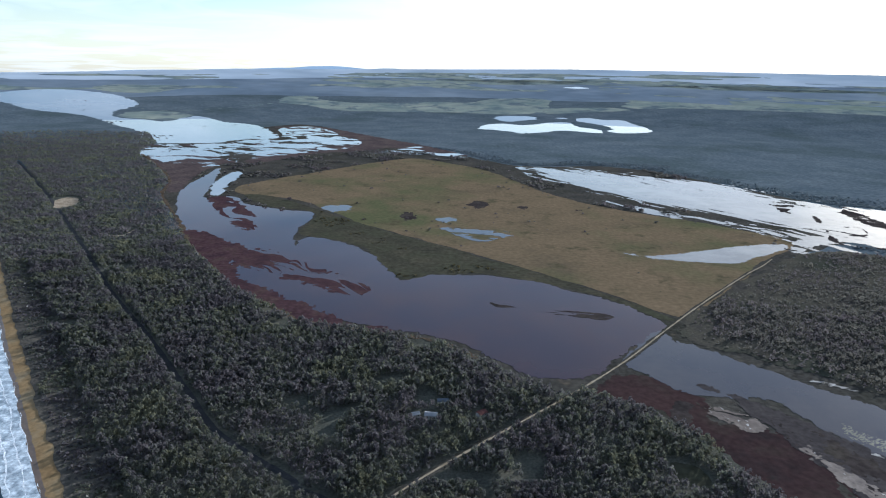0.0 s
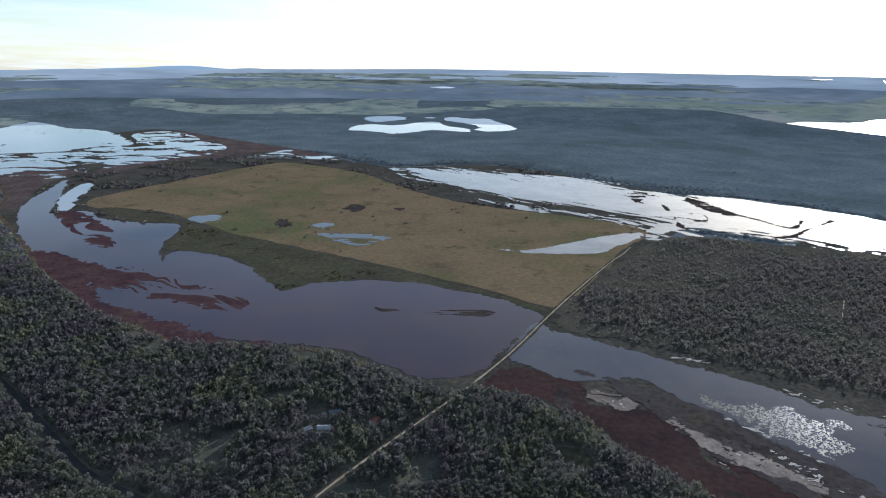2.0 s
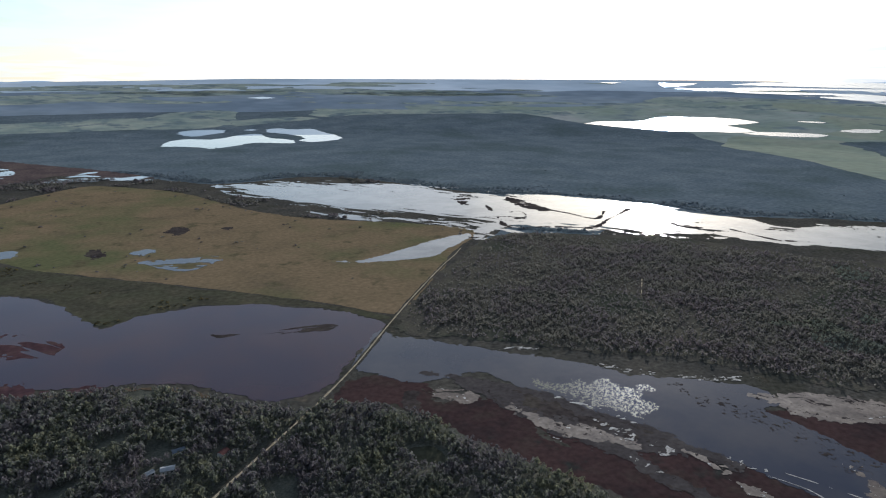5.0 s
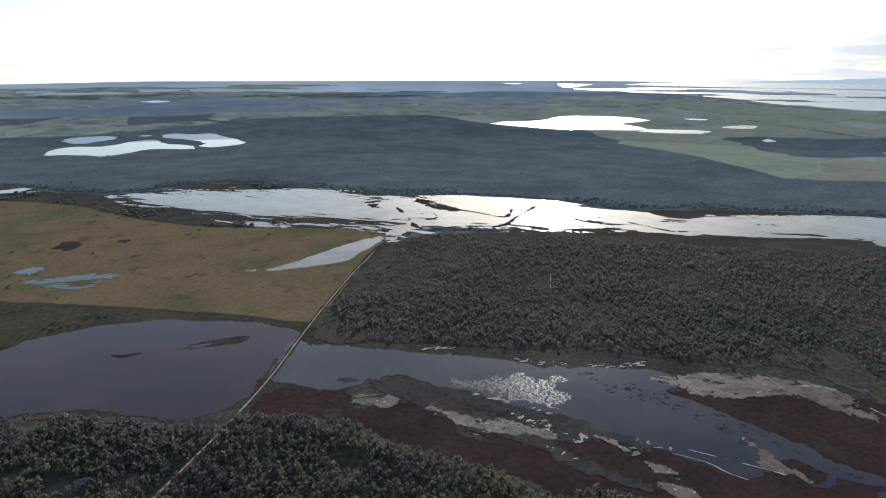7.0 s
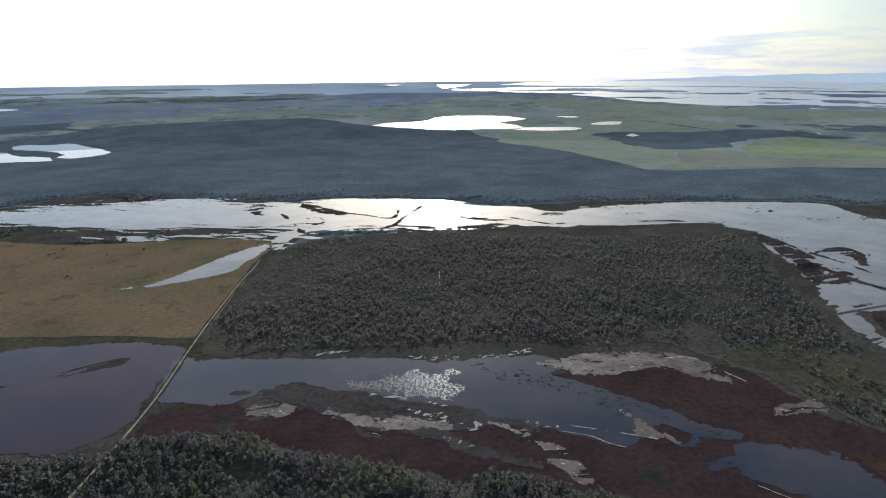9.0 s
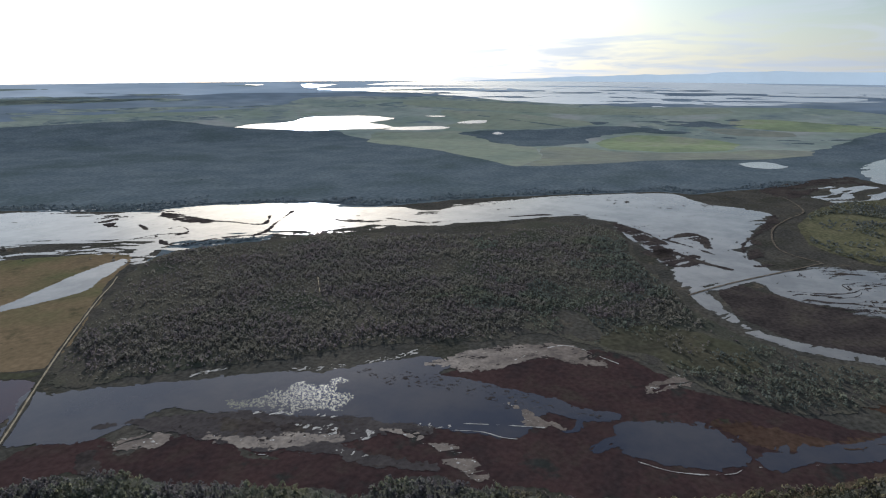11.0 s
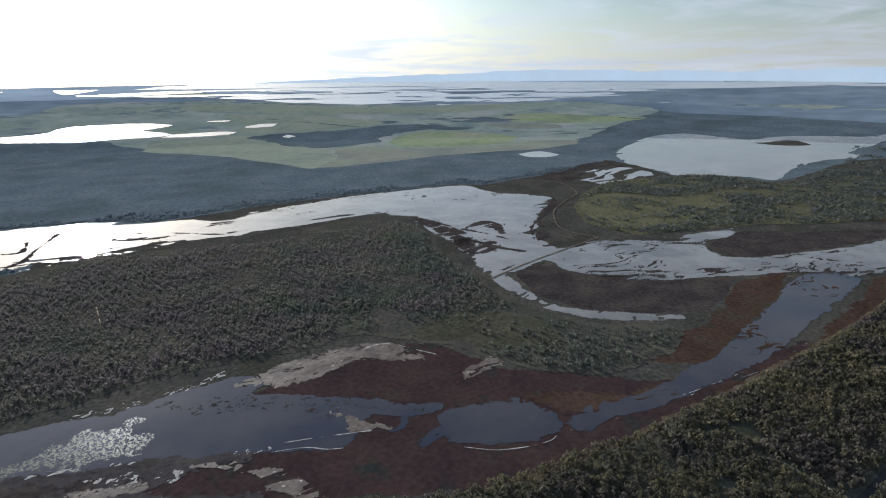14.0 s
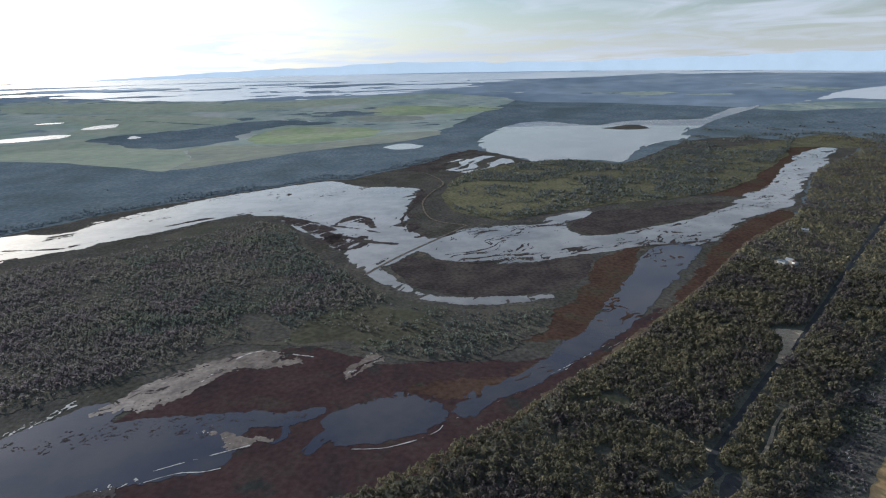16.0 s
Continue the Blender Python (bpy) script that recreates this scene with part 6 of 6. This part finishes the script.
for sel, mt, lab in ((~green, L_ISLE, "grey-brown paperbark scrub on the isle"), (green, L_HEATH, "dark green heath scrub on the isle")):
    forest("isle_scrub", ix[sel & tall], iy[sel & tall], mt, 16, 1.4, 1.6, 41, lab, leaf=0.42, ragged=0.24, flat=1.1)
    forest("isle_scrub", ix[sel & ~tall], iy[sel & ~tall], mt, 9, 1.0, 0.8, 42, lab, leaf=0.6, ragged=0.24, flat=0.8)

# woods behind the lagoons
wx, wy = jittered(-500, 1500, -300, 1750, 4.2, 15)
wr = np.hypot(wx, wy)
wa = np.degrees(np.arctan2(wx, wy))
k = (wr > 850) & (wr < 1500) & (wa > -24) & (wa < 95)
wx, wy = wx[k], wy[k]
for o in (MARSH_WEST, MARSH_EAST, FAR_PLAIN, SCRUB_EAST, PASTURE_MAIN, POND_SMALL, WATER_BACK_WEST, WATER_BACK_EAST, WATER_BRAID_STRIP, POND_CREEK, ISLE):
    k = in_zone(wx, wy, o) < -9
    wx, wy = wx[k], wy[k]
near_edge = np.full(len(wx), -1e9)
for o in (MARSH_WEST, MARSH_EAST, WATER_BACK_WEST, WATER_BACK_EAST):
    near_edge = np.maximum(near_edge, in_zone(wx, wy, o))
k = rand2(np.floor(wx), np.floor(wy), 29) < 1.0 + (near_edge + 12) / (60 + 40 * fbm(wx / 80.0, wy / 80.0, 22, 2))
forest("gum_wood", wx[k], wy[k], L_FAR, 7, 1.5, 0.4, 51, "gum wood behind the lagoon, tinted blue-grey for haze", leaf=0.8, flat=0.7, ragged=0.25)

# scrub on the eastern spit
sx, sy = jittered(700, 2700, -2000, 260, 4.6, 16)
k = in_zone(sx, sy, SCRUB_EAST) > 4
sx, sy = sx[k], sy[k]
open_land = in_zone(sx, sy, SPIT_GRASS) > 0
dens = 0.50 + 0.95 * fbm(sx / 55.0, sy / 55.0, 60, 4) - np.where(open_land, 0.6, 0.0)
sr = np.hypot(sx, sy)
k = (sr < 2500) & (rand2(np.floor(sx), np.floor(sy), 61) < dens - np.clip((sr - 1500) / 900.0, 0, 1))
forest("spit_scrub", sx[k], sy[k], L_SPIT, 6, 1.75, 1.2, 61, "dark scattered scrub on olive grass", leaf=0.75, ragged=0.25)

# tufts and bushes in the dry pasture
gx, gy = jittered(-450, 520, 480, 1330, 16, 17)
pd = in_zone(gx, gy, PASTURE_MAIN)
cl = fbm(gx / 70.0, gy / 70.0, 61, 3)
k = (pd > 5) & (in_zone(gx, gy, POND_CREEK) < -2) & (rand2(np.floor(gx), np.floor(gy), 8) < np.clip(cl * 0.6 - 0.12, 0.03, 1))
forest("pasture_tufts", gx[k], gy[k], L_ISLE, 9, 1.6, 0.6, 71, "dark rush tufts in the dry pasture", leaf=0.8, flat=0.5)
gx, gy = jittered(-450, 300, 480, 1000, 5, 18)
k = (in_zone(gx, gy, PASTURE_GREEN) > 2) & (fbm(gx / 30.0, gy / 30.0, 62, 4) > 0.6)
forest("rushes", gx[k], gy[k], L_REED, 7, 1.1, 0.3, 72, "clumps of rushes in wet pasture", leaf=0.9, flat=0.5)
# low scrub on marsh edges by the pasture
gx, gy = jittered(-450, 500, 480, 1500, 6, 19)
k = (gx < 0.42 * gy) & ((in_zone(gx, gy, MARSH_WEST) > 4) & (in_zone(gx, gy, PASTURE_MAIN) < -3) & (in_zone(gx, gy, PASTURE_GREEN) < -3) & (np.hypot(gx, gy) > 480))
gx, gy = gx[k], gy[k]
for o in (WATER_WEST, WATER_LAKE, WATER_BACK_WEST, WATER_BRAID_WEST, WATER_CREEK, SALT_A, SALT_C, SALT_J, SALT_K, WATER_MID, ISLE, POND_CREEK):
    k = in_zone(gx, gy, o) < -4
    gx, gy = gx[k], gy[k]
k = fbm(gx / 50.0, gy / 50.0, 63, 4) > 0.1
forest("marsh_scrub", gx[k], gy[k], L_ISLE, 8, 2.2, 1.2, 73, "low dark scrub along the marsh edge", leaf=0.8, flat=0.6)


def cone(bm, p0, p1, r0, r1, sides=6):
    """A tapered limb from p0 to p1."""
    p0, p1 = Vector(p0), Vector(p1)
    q = (p1 - p0).to_track_quat("Z", "Y")
    ring = []
    for p, r in ((p0, r0), (p1, r1)):
        ring.append([bm.verts.new(p + q @ Vector((r * math.cos(2 * math.pi * i / sides), r * math.sin(2 * math.pi * i / sides), 0))) for i in range(sides)])
    for i in range(sides):
        bm.faces.new((ring[0][i], ring[0][(i + 1) % sides], ring[1][(i + 1) % sides], ring[1][i]))
    bm.faces.new(ring[1])


def part(name, bm, mat, parent, label=""):
    me = bpy.data.meshes.new(name)
    bm.to_mesh(me)
    bm.free()
    me.materials.append(mat)
    ob = new(name, me)
    ob.parent = parent
    return tagged(ob, label)


def tree(seed, size, height):
    r = np.random.RandomState(seed)
    top = tagged(new("tree"), "bushy grey-green tea-tree in dense coastal scrub", "tree", "coastal trees")
    bm = bmesh.new()
    cone(bm, (0, 0, -0.3), (0.2, 0.1, height * 0.6), 0.20, 0.12)
    for i in range(4):
        a = i * 1.6 + r.rand()
        cone(bm, (0.15, 0.08, height * (0.4 + 0.05 * i)), (1.2 * math.cos(a), 1.2 * math.sin(a), height * 0.95), 0.09, 0.03, 5)
    part("trunk", bm, M_BARK, top)
    T = crown_template(110, seed, 1.0, 0.25, 0.4).reshape(-1, 3) * size + np.array([0, 0, height])
    me = mesh_of("crown", T, np.arange(len(T)).reshape(-1, 3), L_WEST)
    c = new("crown", me)
    c.parent = top
    return top


variants = [tree(400 + i, 1.4 + 0.09 * i, 3.2 + 0.2 * i) for i in range(5)]
rr = np.random.RandomState(9)
for n, (x, y) in enumerate(zip(one_x, one_y)):
    m = pose(x, y, 0, 0, 0, rr.rand() * 360)
    if n < 5:
        variants[n].matrix_basis = m
    else:
        copy_thing(variants[n % 5], m)


# ---------------------------------------------------------------- sheds and houses
def slab(bm, x0, x1, y0, y1, z0, z1):
    v = [bm.verts.new((x, y, z)) for z in (z0, z1) for x, y in ((x0, y0), (x1, y0), (x1, y1), (x0, y1))]
    for f in ((3, 2, 1, 0), (4, 5, 6, 7), (0, 1, 5, 4), (1, 2, 6, 5), (2, 3, 7, 6), (3, 0, 4, 7)):
        bm.faces.new([v[i] for i in f])


def gable(bm, L, W, z0, rise, over, t):
    """A pitched roof with thickness; the ridge runs along x."""
    prof = [(-W / 2 - over, z0), (0, z0 + rise), (W / 2 + over, z0), (W / 2 + over, z0 + t), (0, z0 + rise + t), (-W / 2 - over, z0 + t)]
    ends = [[bm.verts.new((s * (L / 2 + over), y, z)) for y, z in prof] for s in (-1, 1)]
    for i in range(6):
        j = (i + 1) % 6
        bm.faces.new((ends[0][i], ends[0][j], ends[1][j], ends[1][i]))
    for e, order in ((ends[0], 1), (ends[1], -1)):
        for q in ((0, 1, 4, 5), (1, 2, 3, 4)):
            bm.faces.new([e[i] for i in q][::order])


def hut(a, d, L, W, h, turn, roof, label, rise=0.9):
    x, y = d * math.sin(radians(a)), d * math.cos(radians(a))
    top = tagged(new("hut"), label, "hut", "huts in the scrub")
    top.matrix_basis = pose(x, y, 0, 0, 0, turn)
    bm = bmesh.new()
    slab(bm, -L / 2, L / 2, -W / 2, W / 2, -0.2, h)
    for s in (-1, 1):
        v = [bm.verts.new((s * (L / 2 - 0.02), yy, zz)) for yy, zz in ((-W / 2, h), (W / 2, h), (0, h + rise))]
        bm.faces.new(v)
    part("wall", bm, M_WALL, top)
    bm = bmesh.new()
    gable(bm, L, W, h, rise, 0.4, 0.08)
    part("roof", bm, roof, top)
    bm = bmesh.new()
    slab(bm, -0.45, 0.45, -W / 2 - 0.05, -W / 2 + 0.02, 0, 2.0)
    part("door", bm, M_POST, top)
    for s in (-1, 1):
        bm = bmesh.new()
        slab(bm, s * L * 0.3 - 0.5, s * L * 0.3 + 0.5, -W / 2 - 0.04, -W / 2 + 0.02, 1.0, 1.9)
        part("window", bm, M_GLASS, top)
    return top


hut(-1.2, 323, 4.0, 3.0, 2.2, 20, M_ROOF, "small pale tin hut among trees")
hut(0.4, 322, 7.0, 4.2, 2.5, -8, M_ROOF, "white-roofed hut in a bush clearing")
hut(1.6, 338, 6.5, 3.6, 2.4, 5, M_BLUE, "long blue-grey roofed hut among trees")
hut(5.6, 326, 5.5, 4.0, 2.5, 40, M_RED, "red-roofed hut half hidden in scrub")
hut(119.3, 726, 9.0, 6.0, 2.8, 30, M_BLUE, "blue-grey roofed house on pale ground")
hut(119.8, 736, 7.0, 5.0, 2.8, 35, M_ROOF, "pale roofed house on cleared ground")
hut(120.2, 728, 5.0, 4.0, 2.5, 10, M_RED, "small brown-red shed beside houses")
hut(120.6, 878, 8.0, 5.0, 2.8, 60, M_ROOF, "white-roofed house alone in scrub")


# ---------------------------------------------------------------- far ranges
def ridge(name, a0, a1, low, high, seed, r, mat, label):
    a = np.arange(a0, a1, 0.25)
    t = np.clip(np.minimum(a - a0, a1 - a) / 24.0, 0, 1)
    t = t * t * (3 - 2 * t)
    crest = low + (high - low) * t * (0.75 + 0.3 * fbm(a / 9.0, a * 0 + 0.3, seed, 4))
    foot = EYE - 34.0 / 1109 * r
    V = np.concatenate([np.stack([r * np.sin(np.radians(a)), r * np.cos(np.radians(a)), a * 0 + foot], -1),
                        np.stack([(r + 40) * np.sin(np.radians(a)), (r + 40) * np.cos(np.radians(a)), EYE + crest * r / 1109.0], -1)])
    n = len(a)
    i = np.arange(n - 1)
    F = np.stack([i, i + 1, i + 1 + n, i + n], -1)
    return tagged(new(name, mesh_of(name, V, F[:, ::-1], mat)), label, "hills", kind="structure")


# Both ridges glow slightly in place of haze in front of them.
ridge("backdrop_hills", 54, 176, -10, 12, 300, 4890, M_HILL, "far range under cloud, glowing in a pale haze blue")
ridge("backdrop_rise", -34, 18, -30, -13, 301, 4880, M_RISE, "low wooded rise on the skyline, glowing in a haze blue")


# ---------------------------------------------------------------- bleached dead trees on the dune
def dead_tree(seed):
    r = np.random.RandomState(seed)
    top = tagged(new("dead_tree"), "bleached dead tree leaning on the dune", "dead tree", "dead trees on the dune")
    L = 3.2 + 1.2 * r.rand()
    bm = bmesh.new()
    cone(bm, (0, 0, -0.2), (L * 0.6, 0.2, L * 0.75), 0.16, 0.07)
    part("trunk", bm, M_DEAD, top)
    for i in range(4):
        t = 0.45 + 0.15 * i
        a = r.rand() * 6.28
        p = Vector((L * 0.6 * t, 0.2 * t, L * 0.75 * t))
        bm = bmesh.new()
        cone(bm, p, p + Vector((1.1 * math.cos(a) + 0.6, 1.1 * math.sin(a), 0.9 + 0.5 * r.rand())), 0.07, 0.025, 5)
        part("branch", bm, M_DEAD, top)
    return top


M_DEAD = mixed("bleached_wood", [(0.36, 0.34, 0.31), (0.52, 0.50, 0.46)], 0.8, rough=0.8)
dead = [dead_tree(500 + i) for i in range(4)]
dr = np.random.RandomState(31)
dq, dw = coast_points(9.0)
spots = [q for q in dq if 230 < math.hypot(*q) < 700]
for n in range(46):
    q = spots[dr.randint(len(spots))]
    w = 3 + 20 * dr.rand() ** 1.3
    m = pose(q[0] + w * 0.78, q[1] + w * 0.62, 0, 0, 0, dr.rand() * 360)
    if n < 4:
        dead[n].matrix_basis = m
    else:
        copy_thing(dead[n % 4], m)
